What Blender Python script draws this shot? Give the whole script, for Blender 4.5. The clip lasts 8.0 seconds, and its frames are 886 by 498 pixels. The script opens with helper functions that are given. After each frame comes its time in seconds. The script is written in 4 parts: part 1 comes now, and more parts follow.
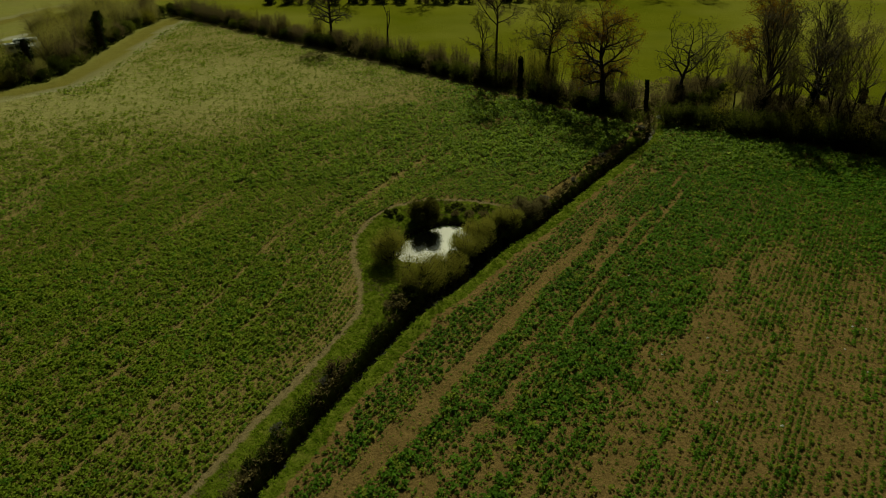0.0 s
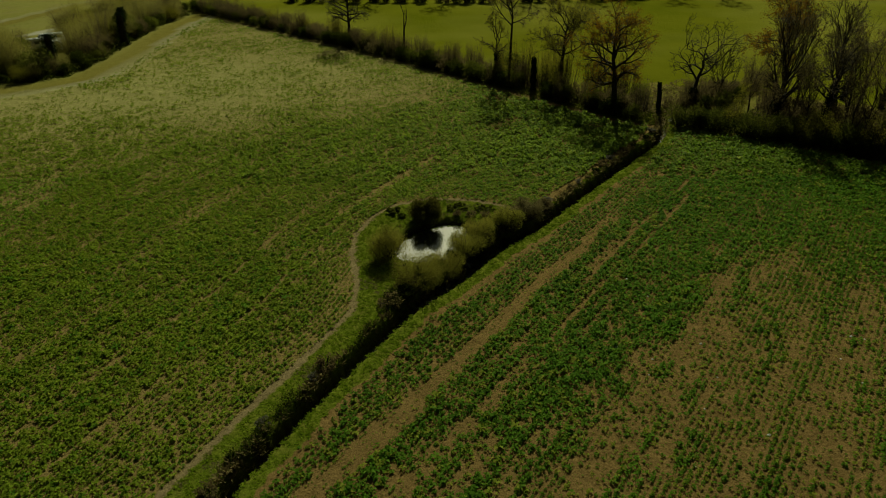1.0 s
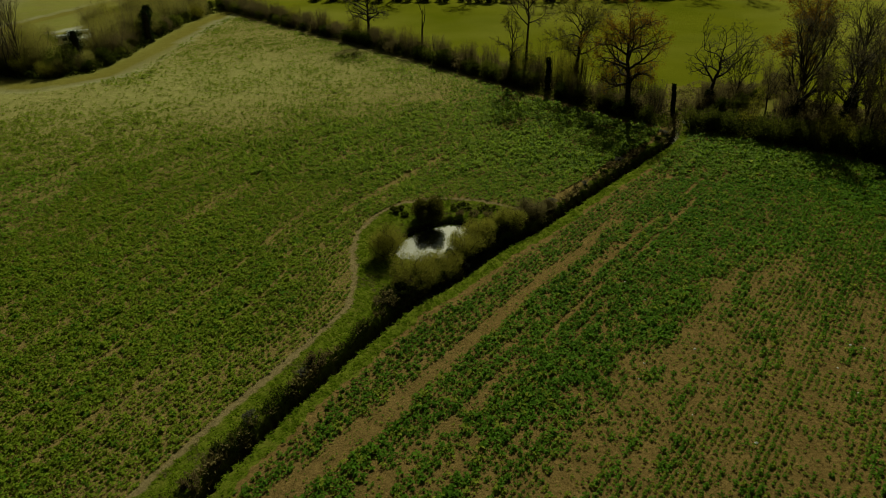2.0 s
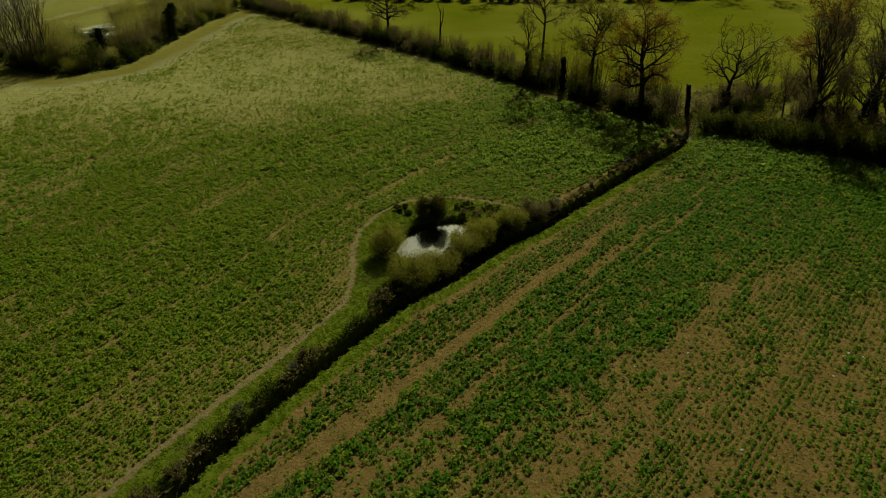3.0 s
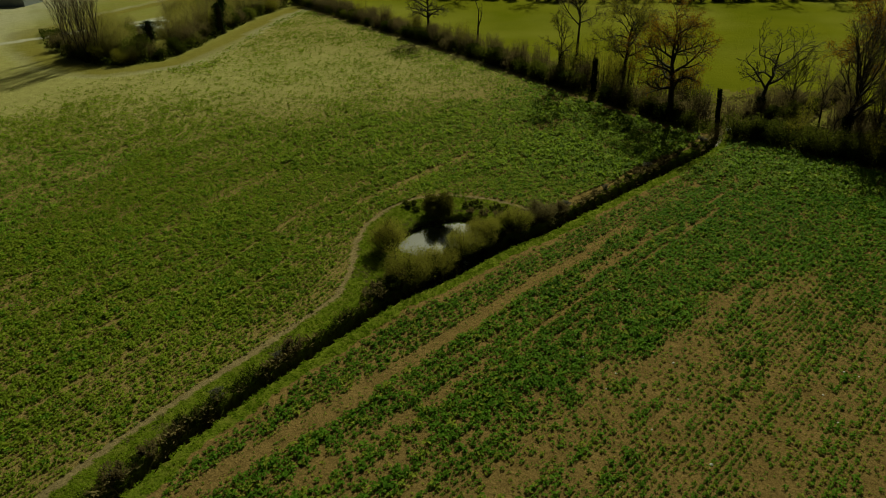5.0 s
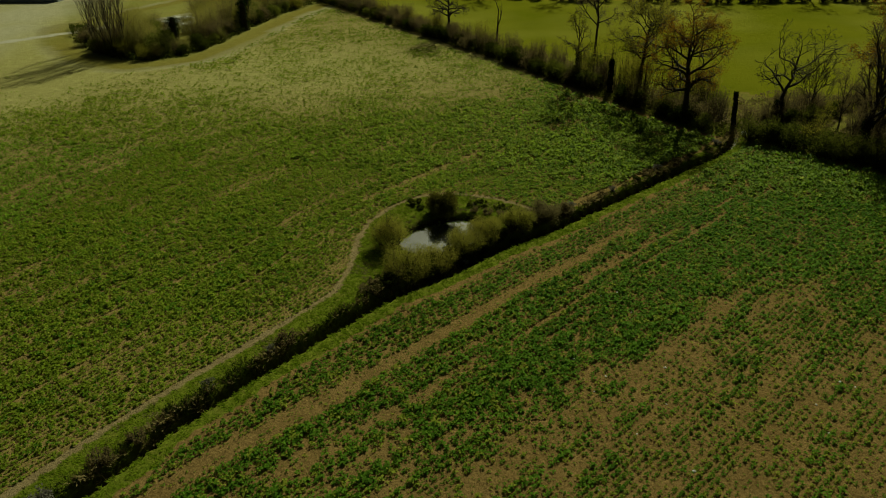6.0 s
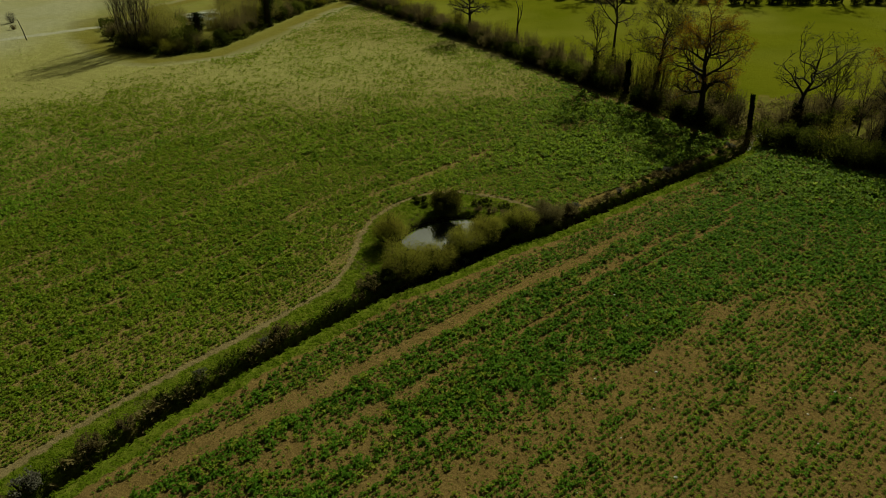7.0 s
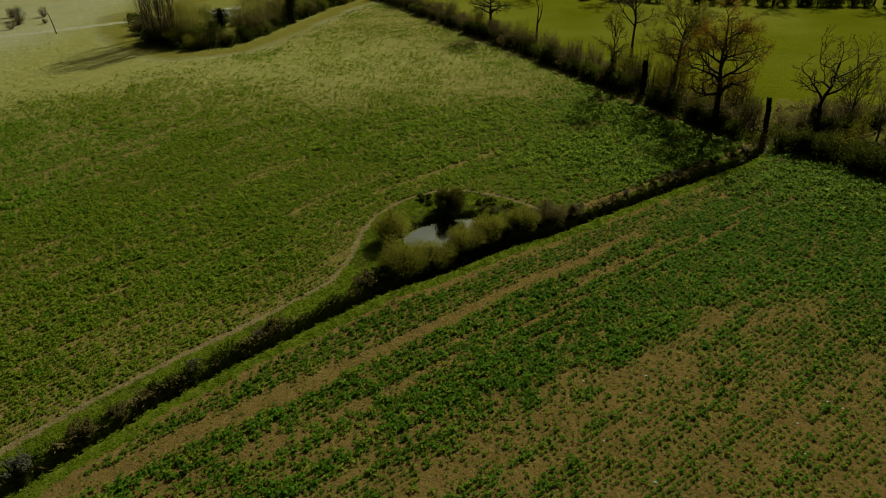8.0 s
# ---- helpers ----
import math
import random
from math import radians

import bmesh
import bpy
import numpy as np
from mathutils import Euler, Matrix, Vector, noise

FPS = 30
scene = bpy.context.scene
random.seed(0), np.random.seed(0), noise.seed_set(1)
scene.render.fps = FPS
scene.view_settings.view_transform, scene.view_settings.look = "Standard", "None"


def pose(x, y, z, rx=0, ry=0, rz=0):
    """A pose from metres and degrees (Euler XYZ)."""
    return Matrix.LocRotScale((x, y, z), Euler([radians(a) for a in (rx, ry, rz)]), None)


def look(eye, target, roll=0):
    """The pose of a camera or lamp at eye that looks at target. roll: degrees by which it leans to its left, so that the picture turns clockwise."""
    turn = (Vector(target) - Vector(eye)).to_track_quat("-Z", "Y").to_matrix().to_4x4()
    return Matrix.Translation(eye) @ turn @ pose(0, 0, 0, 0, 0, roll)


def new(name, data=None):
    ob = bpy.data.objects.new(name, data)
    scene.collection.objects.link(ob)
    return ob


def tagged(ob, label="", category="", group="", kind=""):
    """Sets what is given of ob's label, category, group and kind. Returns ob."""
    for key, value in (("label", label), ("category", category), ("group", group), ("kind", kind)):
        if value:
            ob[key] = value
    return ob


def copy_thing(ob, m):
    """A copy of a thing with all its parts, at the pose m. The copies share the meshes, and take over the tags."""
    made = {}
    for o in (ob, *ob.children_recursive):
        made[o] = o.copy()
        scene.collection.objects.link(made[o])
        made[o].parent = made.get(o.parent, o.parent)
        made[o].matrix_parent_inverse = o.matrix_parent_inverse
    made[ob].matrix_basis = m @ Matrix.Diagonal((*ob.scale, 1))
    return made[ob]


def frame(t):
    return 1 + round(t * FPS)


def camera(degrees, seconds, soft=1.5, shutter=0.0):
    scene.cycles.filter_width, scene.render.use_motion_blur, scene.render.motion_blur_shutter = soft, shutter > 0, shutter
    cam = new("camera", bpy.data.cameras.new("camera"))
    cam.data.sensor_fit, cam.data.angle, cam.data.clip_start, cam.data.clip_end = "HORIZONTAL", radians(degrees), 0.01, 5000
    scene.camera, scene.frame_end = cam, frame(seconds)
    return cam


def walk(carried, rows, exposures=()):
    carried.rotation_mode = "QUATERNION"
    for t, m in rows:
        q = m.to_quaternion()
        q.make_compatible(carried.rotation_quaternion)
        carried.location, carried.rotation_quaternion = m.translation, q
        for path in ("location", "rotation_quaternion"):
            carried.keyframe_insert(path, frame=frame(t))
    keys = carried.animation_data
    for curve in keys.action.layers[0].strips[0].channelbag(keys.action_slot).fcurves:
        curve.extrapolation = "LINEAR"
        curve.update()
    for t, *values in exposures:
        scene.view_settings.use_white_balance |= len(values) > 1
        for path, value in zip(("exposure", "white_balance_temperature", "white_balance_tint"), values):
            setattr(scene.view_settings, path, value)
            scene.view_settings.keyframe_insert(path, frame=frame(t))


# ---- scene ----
cam = camera(65.9, 8.0, soft=1.05)
METRES, EYE, TILT, LEAN, TURN = 21.0, 33.0, -28.4, 1.4, 0.0
ROWS = [
    (0.0, 0.0, 0.0, 0.0, 0.0, 0.0, -0.0),
    (0.5, 0.0566, -0.0019, -0.0004, 0.93, -0.03, -0.6),
    (1.0, 0.1177, -0.0035, 0.0005, 1.94, -0.06, -1.25),
    (1.5, 0.1817, -0.0031, 0.0017, 3.05, -0.11, -1.8),
    (3.0, 0.3736, 0.0041, 0.0077, 6.39, -0.35, -3.36),
    (3.5, 0.4367, 0.009, 0.0103, 7.52, -0.46, -3.91),
    (4.0, 0.4992, 0.0158, 0.0149, 8.63, -0.58, -4.49),
    (4.5, 0.5615, 0.0238, 0.0193, 9.75, -0.7, -5.08),
    (6.0, 0.7457, 0.0553, 0.0338, 13.14, -1.16, -6.95),
    (6.5, 0.8061, 0.0687, 0.0406, 14.26, -1.35, -7.6),
    (7.0, 0.8663, 0.0834, 0.0473, 15.41, -1.57, -8.27),
    (7.5, 0.9267, 0.0975, 0.0552, 16.54, -1.8, -8.91),
    (8.0, 0.9864, 0.1119, 0.0647, 17.68, -2.04, -9.56),
]
walk(cam, [(t, pose(0, 0, EYE, TILT, LEAN, TURN) @ pose(METRES * x, METRES * y, METRES * z, 90 + pitch, roll, yaw)) for t, x, y, z, yaw, pitch, roll in ROWS],
     [(0.0, -0.95, 7150, -22), (3.0, -0.70, 7150, -22), (4.5, -0.64, 7150, -22), (8.0, -0.67, 7150, -22)])

# ---- light ----
SUN_TURN = -5.0       # degrees by which the sun stands left of straight ahead
SUN_HIGH = 34.0
world = bpy.data.worlds.new("sky")
scene.world = world
world.use_nodes = True
wn = world.node_tree.nodes
sky = wn.new("ShaderNodeTexSky")
sky.sky_type = 'NISHITA'
sky.sun_disc = False
sky.sun_elevation = radians(SUN_HIGH)
sky.sun_rotation = radians(-SUN_TURN)
sky.dust_density = 9.0
wn["Background"].inputs["Strength"].default_value = 0.013
world.node_tree.links.new(sky.outputs["Color"], wn["Background"].inputs["Color"])
sun = new("sun", bpy.data.lights.new("sun", 'SUN'))
sun.data.energy = 5.0
sun.data.angle = radians(0.6)
sun.data.color = (1.0, 0.93, 0.80)
sun_dir = Vector((-math.sin(radians(SUN_TURN)) * math.cos(radians(SUN_HIGH)),
                  math.cos(radians(SUN_TURN)) * math.cos(radians(SUN_HIGH)), math.sin(radians(SUN_HIGH))))
sun.matrix_world = look(sun_dir * 300, (0, 0, 0))

# ---- materials ----


def nodes_of(name):
    m = bpy.data.materials.new(name)
    m.use_nodes = True
    nt = m.node_tree
    nt.nodes.clear()
    out = nt.nodes.new("ShaderNodeOutputMaterial")
    return m, nt, out


def noise_node(nt, scale, detail=4.0, rough=0.55, vec=None):
    n = nt.nodes.new("ShaderNodeTexNoise")
    n.inputs["Scale"].default_value = scale
    n.inputs["Detail"].default_value = detail
    n.inputs["Roughness"].default_value = rough
    if vec is not None:
        nt.links.new(vec, n.inputs["Vector"])
    return n


def ramp_node(nt, src, lo, hi):
    r = nt.nodes.new("ShaderNodeMapRange")
    r.inputs["From Min"].default_value = lo
    r.inputs["From Max"].default_value = hi
    nt.links.new(src, r.inputs["Value"])
    return r.outputs["Result"]


def mix_col(nt, fac, a, b, mode='MIX'):
    m = nt.nodes.new("ShaderNodeMix")
    m.data_type = 'RGBA'
    m.blend_type = mode
    for sock, val in ((m.inputs[0], fac), (m.inputs[6], a), (m.inputs[7], b)):
        if isinstance(val, (int, float)):
            sock.default_value = val
        elif isinstance(val, tuple):
            sock.default_value = (*val, 1.0)
        else:
            nt.links.new(val, sock)
    return m.outputs[2]


def math_node(nt, op, a, b):
    m = nt.nodes.new("ShaderNodeMath")
    m.operation = op
    for sock, val in ((m.inputs[0], a), (m.inputs[1], b)):
        if isinstance(val, (int, float)):
            sock.default_value = val
        else:
            nt.links.new(val, sock)
    return m.outputs[0]


def world_pos(nt):
    return nt.nodes.new("ShaderNodeNewGeometry").outputs["Position"]


def leaf_mat(name, dark, light, through_col, amount=0.35, rough=0.6, patch=0.12, sheen=0.0):
    """Leaves: two tones by island and by patch, and light that comes through from behind."""
    m, nt, out = nodes_of(name)
    geo = nt.nodes.new("ShaderNodeNewGeometry")
    n = noise_node(nt, patch, 3.0, 0.6, geo.outputs["Position"])
    f = math_node(nt, 'ADD', math_node(nt, 'MULTIPLY', geo.outputs["Random Per Island"], 0.6), math_node(nt, 'MULTIPLY', ramp_node(nt, n.outputs["Fac"], 0.3, 0.7), 0.4))
    col = mix_col(nt, f, dark, light)
    info = nt.nodes.new("ShaderNodeObjectInfo")
    hsv = nt.nodes.new("ShaderNodeHueSaturation")
    nt.links.new(col, hsv.inputs["Color"])
    hue = nt.nodes.new("ShaderNodeMapRange")
    hue.inputs["To Min"].default_value, hue.inputs["To Max"].default_value = 0.485, 0.515
    nt.links.new(info.outputs["Random"], hue.inputs["Value"])
    nt.links.new(hue.outputs["Result"], hsv.inputs["Hue"])
    p = nt.nodes.new("ShaderNodeBsdfPrincipled")
    p.inputs["Roughness"].default_value = rough
    p.inputs["Specular IOR Level"].default_value = sheen
    nt.links.new(hsv.outputs["Color"], p.inputs["Base Color"])
    t = nt.nodes.new("ShaderNodeBsdfTranslucent")
    nt.links.new(mix_col(nt, 0.6, hsv.outputs["Color"], through_col), t.inputs["Color"])
    mx = nt.nodes.new("ShaderNodeMixShader")
    mx.inputs[0].default_value = amount
    nt.links.new(p.outputs[0], mx.inputs[1])
    nt.links.new(t.outputs[0], mx.inputs[2])
    nt.links.new(mx.outputs[0], out.inputs["Surface"])
    return m


def solid_mat(name, dark, light, scale=3.0, rough=0.8, bump=0.0, metal=0.0, fine=4.0):
    m, nt, out = nodes_of(name)
    pos = world_pos(nt)
    a = noise_node(nt, scale, 5.0, 0.6, pos)
    b = noise_node(nt, scale * fine, 4.0, 0.6, pos)
    f = math_node(nt, 'ADD', math_node(nt, 'MULTIPLY', ramp_node(nt, a.outputs["Fac"], 0.3, 0.7), 0.6), math_node(nt, 'MULTIPLY', ramp_node(nt, b.outputs["Fac"], 0.3, 0.7), 0.4))
    p = nt.nodes.new("ShaderNodeBsdfPrincipled")
    p.inputs["Roughness"].default_value = rough
    p.inputs["Metallic"].default_value = metal
    nt.links.new(mix_col(nt, f, dark, light), p.inputs["Base Color"])
    if bump:
        bp = nt.nodes.new("ShaderNodeBump")
        bp.inputs["Strength"].default_value = bump
        bp.inputs["Distance"].default_value = 0.05
        nt.links.new(b.outputs["Fac"], bp.inputs["Height"])
        nt.links.new(bp.outputs["Normal"], p.inputs["Normal"])
    nt.links.new(p.outputs[0], out.inputs["Surface"])
    return m


def ground_mat():
    """Tilled soil, with grass, trodden earth and pasture where the surface's zones say so."""
    m, nt, out = nodes_of("ground_earth")
    pos = world_pos(nt)
    big = noise_node(nt, 0.045, 5.0, 0.6, pos)
    mid = noise_node(nt, 0.5, 5.0, 0.65, pos)
    fine = noise_node(nt, 4.5, 6.0, 0.85, pos)
    zones = nt.nodes.new("ShaderNodeAttribute")
    zones.attribute_name = "zones"
    sep = nt.nodes.new("ShaderNodeSeparateColor")
    nt.links.new(zones.outputs["Color"], sep.inputs["Color"])
    f = math_node(nt, 'ADD', math_node(nt, 'MULTIPLY', ramp_node(nt, mid.outputs["Fac"], 0.3, 0.7), 0.4), math_node(nt, 'MULTIPLY', ramp_node(nt, fine.outputs["Fac"], 0.38, 0.62), 0.6))
    soil = mix_col(nt, f, (0.148, 0.093, 0.032), (0.385, 0.250, 0.095))
    soil = mix_col(nt, math_node(nt, 'MULTIPLY', ramp_node(nt, big.outputs["Fac"], 0.45, 0.7), 0.35), soil, (0.290, 0.200, 0.080))
    moss = mix_col(nt, f, (0.265, 0.240, 0.078), (0.540, 0.485, 0.190))
    grass = mix_col(nt, f, (0.085, 0.126, 0.011), (0.240, 0.265, 0.034))
    grass = mix_col(nt, math_node(nt, 'MULTIPLY', ramp_node(nt, noise_node(nt, 0.9, 4.0, 0.65, pos).outputs["Fac"], 0.48, 0.66), 0.3), grass, (0.270, 0.205, 0.062))
    pasture = mix_col(nt, ramp_node(nt, noise_node(nt, 0.03, 4.0, 0.6, pos).outputs["Fac"], 0.3, 0.7), (0.156, 0.170, 0.012), (0.246, 0.244, 0.022))
    pasture = mix_col(nt, math_node(nt, 'MULTIPLY', f, 0.3), pasture, (0.15, 0.155, 0.010))
    pasture = mix_col(nt, math_node(nt, 'MULTIPLY', ramp_node(nt, noise_node(nt, 0.014, 3.0, 0.55, pos).outputs["Fac"], 0.44, 0.66), 0.6), pasture, (0.380, 0.355, 0.080))
    trod = mix_col(nt, f, (0.22, 0.160, 0.075), (0.40, 0.305, 0.155))
    c = mix_col(nt, zones.outputs["Alpha"], soil, moss)
    c = mix_col(nt, sep.outputs[1], c, pasture)
    edge = math_node(nt, 'ADD', sep.outputs[0], math_node(nt, 'MULTIPLY', math_node(nt, 'SUBTRACT', fine.outputs["Fac"], 0.5), 1.0))
    c = mix_col(nt, ramp_node(nt, edge, 0.35, 0.65), c, grass)
    edge = math_node(nt, 'ADD', sep.outputs[2], math_node(nt, 'MULTIPLY', math_node(nt, 'SUBTRACT', fine.outputs["Fac"], 0.5), 0.9))
    c = mix_col(nt, ramp_node(nt, edge, 0.3, 0.8), c, trod)
    extra = nt.nodes.new("ShaderNodeAttribute")
    extra.attribute_name = "more_zones"
    sep2 = nt.nodes.new("ShaderNodeSeparateColor")
    nt.links.new(extra.outputs["Color"], sep2.inputs["Color"])
    c = mix_col(nt, sep2.outputs[2], c, mix_col(nt, f, (0.200, 0.168, 0.034), (0.320, 0.272, 0.070)))
    c = mix_col(nt, sep2.outputs[0], c, mix_col(nt, f, (0.42, 0.385, 0.27), (0.62, 0.58, 0.46)))
    # near-black earth across the ditch and the pond bed
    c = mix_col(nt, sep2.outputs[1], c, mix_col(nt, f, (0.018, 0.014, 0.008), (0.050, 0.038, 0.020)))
    p = nt.nodes.new("ShaderNodeBsdfPrincipled")
    p.inputs["Roughness"].default_value = 0.95
    p.inputs["Specular IOR Level"].default_value = 0.0
    nt.links.new(c, p.inputs["Base Color"])
    bp = nt.nodes.new("ShaderNodeBump")
    bp.inputs["Strength"].default_value = 1.0
    bp.inputs["Distance"].default_value = 0.3
    nt.links.new(math_node(nt, 'ADD', mid.outputs["Fac"], math_node(nt, 'MULTIPLY', fine.outputs["Fac"], 0.5)), bp.inputs["Height"])
    nt.links.new(bp.outputs["Normal"], p.inputs["Normal"])
    nt.links.new(p.outputs[0], out.inputs["Surface"])
    return m


def water_mat(name, silt, gloss=1.55, mirror=0.0):
    m, nt, out = nodes_of(name)
    pos = world_pos(nt)
    p = nt.nodes.new("ShaderNodeBsdfPrincipled")
    p.inputs["Base Color"].default_value = (*silt, 1)
    p.inputs["Roughness"].default_value = 0.06
    p.inputs["IOR"].default_value = gloss
    p.inputs["Metallic"].default_value = mirror
    n = noise_node(nt, 2.2, 3.0, 0.5, pos)
    bp = nt.nodes.new("ShaderNodeBump")
    bp.inputs["Strength"].default_value = 0.08
    bp.inputs["Distance"].default_value = 0.05
    nt.links.new(n.outputs["Fac"], bp.inputs["Height"])
    nt.links.new(bp.outputs["Normal"], p.inputs["Normal"])
    nt.links.new(p.outputs[0], out.inputs["Surface"])
    return m


GROUND = ground_mat()
WATER = water_mat("dark_ditch_water", (0.60, 0.60, 0.56), 1.4, 0.9)
POND_WATER = water_mat("silty_pond_water", (0.84, 0.88, 0.90), 1.4, 0.97)
CROP = leaf_mat("crop_leaf", (0.052, 0.104, 0.010), (0.215, 0.330, 0.036), (0.275, 0.440, 0.022), 0.38, 0.6, 0.12, 0.012)
CROP_PALE = leaf_mat("pale_crop_leaf", (0.130, 0.175, 0.020), (0.345, 0.410, 0.062), (0.42, 0.49, 0.034), 0.38, 0.6, 0.05, 0.012)
CROP_WEST = leaf_mat("mid_green_crop_leaf", (0.094, 0.158, 0.016), (0.318, 0.425, 0.050), (0.395, 0.535, 0.034), 0.38, 0.6, 0.09, 0.012)
GRASS = leaf_mat("grass_blade", (0.095, 0.150, 0.010), (0.310, 0.365, 0.036), (0.40, 0.47, 0.024), 0.45)
DRY = leaf_mat("dry_stalk", (0.13, 0.105, 0.038), (0.33, 0.27, 0.12), (0.33, 0.26, 0.10), 0.4)
BARK = solid_mat("dark_bark", (0.018, 0.014, 0.009), (0.055, 0.043, 0.028), 4.0, 0.95, 0.5)
TWIG = solid_mat("thin_twigs", (0.036, 0.028, 0.016), (0.095, 0.072, 0.042), 3.0, 0.9)
PALE_TWIG = solid_mat("pale_poplar_twigs", (0.110, 0.082, 0.042), (0.240, 0.180, 0.100), 3.0, 0.9)
IVY = leaf_mat("ivy_leaf", (0.008, 0.016, 0.004), (0.022, 0.040, 0.008), (0.03, 0.06, 0.006), 0.15)
HOLLY = leaf_mat("dark_shrub_leaf", (0.022, 0.034, 0.007), (0.070, 0.084, 0.018), (0.12, 0.14, 0.015), 0.3)
OLIVE = leaf_mat("olive_catkin", (0.150, 0.142, 0.034), (0.340, 0.305, 0.090), (0.54, 0.47, 0.12), 0.56)
WILLOW = leaf_mat("willow_catkin", (0.080, 0.086, 0.018), (0.375, 0.350, 0.080), (0.54, 0.49, 0.08), 0.44, 0.7, 0.4)
THORN = leaf_mat("dark_thorn", (0.032, 0.034, 0.009), (0.190, 0.170, 0.040), (0.26, 0.23, 0.035), 0.28, 0.7, 0.4)
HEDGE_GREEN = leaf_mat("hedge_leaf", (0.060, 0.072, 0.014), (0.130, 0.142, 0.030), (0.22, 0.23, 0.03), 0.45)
TAN = leaf_mat("tan_twig_haze", (0.110, 0.086, 0.040), (0.205, 0.160, 0.078), (0.29, 0.22, 0.09), 0.48)
BUD = leaf_mat("orange_buds", (0.145, 0.078, 0.013), (0.29, 0.155, 0.024), (0.42, 0.215, 0.022), 0.45)
LIME = leaf_mat("spring_leaf", (0.155, 0.148, 0.026), (0.260, 0.232, 0.046), (0.46, 0.41, 0.05), 0.58)
GREY = leaf_mat("grey_thorn", (0.13, 0.12, 0.095), (0.30, 0.28, 0.235), (0.28, 0.25, 0.2), 0.35)
STRAW = leaf_mat("straw_twigs", (0.150, 0.125, 0.060), (0.330, 0.270, 0.130), (0.32, 0.26, 0.11), 0.36)
WHITEBLOOM = leaf_mat("white_blossom", (0.45, 0.45, 0.42), (0.75, 0.75, 0.7), (0.6, 0.6, 0.5), 0.4)
FLINT = solid_mat("pale_flint", (0.45, 0.42, 0.36), (0.68, 0.66, 0.60), 6.0, 0.6)
GLASS = solid_mat("dark_window", (0.02, 0.022, 0.025), (0.035, 0.038, 0.04), 1.0, 0.08)
RUBBER = solid_mat("tyre_rubber", (0.015, 0.015, 0.015), (0.03, 0.03, 0.03), 5.0, 0.85)
METAL = solid_mat("galvanised_steel", (0.35, 0.35, 0.36), (0.5, 0.5, 0.5), 5.0, 0.45, 0.0, 0.9)
SHED = solid_mat("grey_sheeting", (0.20, 0.22, 0.25), (0.32, 0.34, 0.37), 0.6, 0.5)
WHITE = solid_mat("white_paint", (0.74, 0.74, 0.72), (0.82, 0.82, 0.80), 1.0, 0.4)

# ---- mesh helpers ----


def mesh_of(name, verts, quads, mat, smooth=False, more=None):
    """A mesh from arrays of corners and of four-cornered faces; more: (corners, faces, material) of a second stuff in it."""
    verts = np.asarray(verts, dtype=np.float32).reshape(-1, 3)
    quads = np.asarray(quads, dtype=np.int32).reshape(-1, 4)
    first = len(quads)
    if more:
        quads = np.concatenate([quads, np.asarray(more[1], dtype=np.int32) + len(verts)])
        verts = np.concatenate([verts, np.asarray(more[0], dtype=np.float32)])
    me = bpy.data.meshes.new(name)
    me.vertices.add(len(verts))
    me.vertices.foreach_set("co", verts.ravel())
    me.loops.add(len(quads) * 4)
    me.loops.foreach_set("vertex_index", quads.ravel())
    me.polygons.add(len(quads))
    me.polygons.foreach_set("loop_start", np.arange(0, len(quads) * 4, 4, dtype=np.int32))
    if smooth:
        me.polygons.foreach_set("use_smooth", np.ones(len(quads), dtype=bool))
    me.materials.append(mat)
    if more:
        me.materials.append(more[2])
        me.polygons.foreach_set("material_index", (np.arange(len(quads)) >= first).astype(np.int32))
    me.update(calc_edges=True)
    return me


def part(name, me, parent, label=""):
    ob = new(name, me)
    ob.parent = parent
    return tagged(ob, label) if label else ob


def tubes(paths, sides=5):
    """Tapered tubes along paths of (points, radii)."""
    vs, qs, base = [], [], 0
    ang = np.arange(sides) * 2 * math.pi / sides
    ca, sa = np.cos(ang)[:, None], np.sin(ang)[:, None]
    for pts, rad in paths:
        pts = np.asarray(pts, dtype=float)
        d = np.gradient(pts, axis=0)
        d /= np.linalg.norm(d, axis=1)[:, None] + 1e-9
        ref = np.array((0.31, 0.95, 0.05)) if abs(d[0][2]) > 0.8 else np.array((0.05, 0.1, 0.99))
        u = np.cross(d, ref)
        u /= np.linalg.norm(u, axis=1)[:, None] + 1e-9
        w = np.cross(d, u)
        n = len(pts)
        for i in range(n):
            vs.append(pts[i] + rad[i] * (ca * u[i] + sa * w[i]))
        for i in range(n - 1):
            for k in range(sides):
                a, b = base + i * sides + k, base + i * sides + (k + 1) % sides
                qs.append((a, b, b + sides, a + sides))
        base += n * sides
    return np.concatenate(vs), np.array(qs)


def leaf_quads(rng, centres, size, flat=0.0):
    """Small four-cornered leaves, turned at random, round the centres."""
    n = len(centres)
    a = rng.normal(size=(n, 3))
    a[:, 2] *= 1 - flat
    a /= np.linalg.norm(a, axis=1)[:, None] + 1e-9
    b = rng.normal(size=(n, 3))
    b -= (b * a).sum(1)[:, None] * a
    b /= np.linalg.norm(b, axis=1)[:, None] + 1e-9
    s = (size * rng.uniform(0.55, 1.35, n))[:, None]
    c = np.asarray(centres)
    v = np.stack([c - a * s * 0.6, c + b * s * 0.34, c + a * s * 0.6, c - b * s * 0.34], axis=1).reshape(-1, 3)
    q = np.arange(n * 4).reshape(-1, 4)
    return v, q


def smooth01(x, lo, hi):
    t = np.clip((x - lo) / (hi - lo), 0, 1)
    return t * t * (3 - 2 * t)


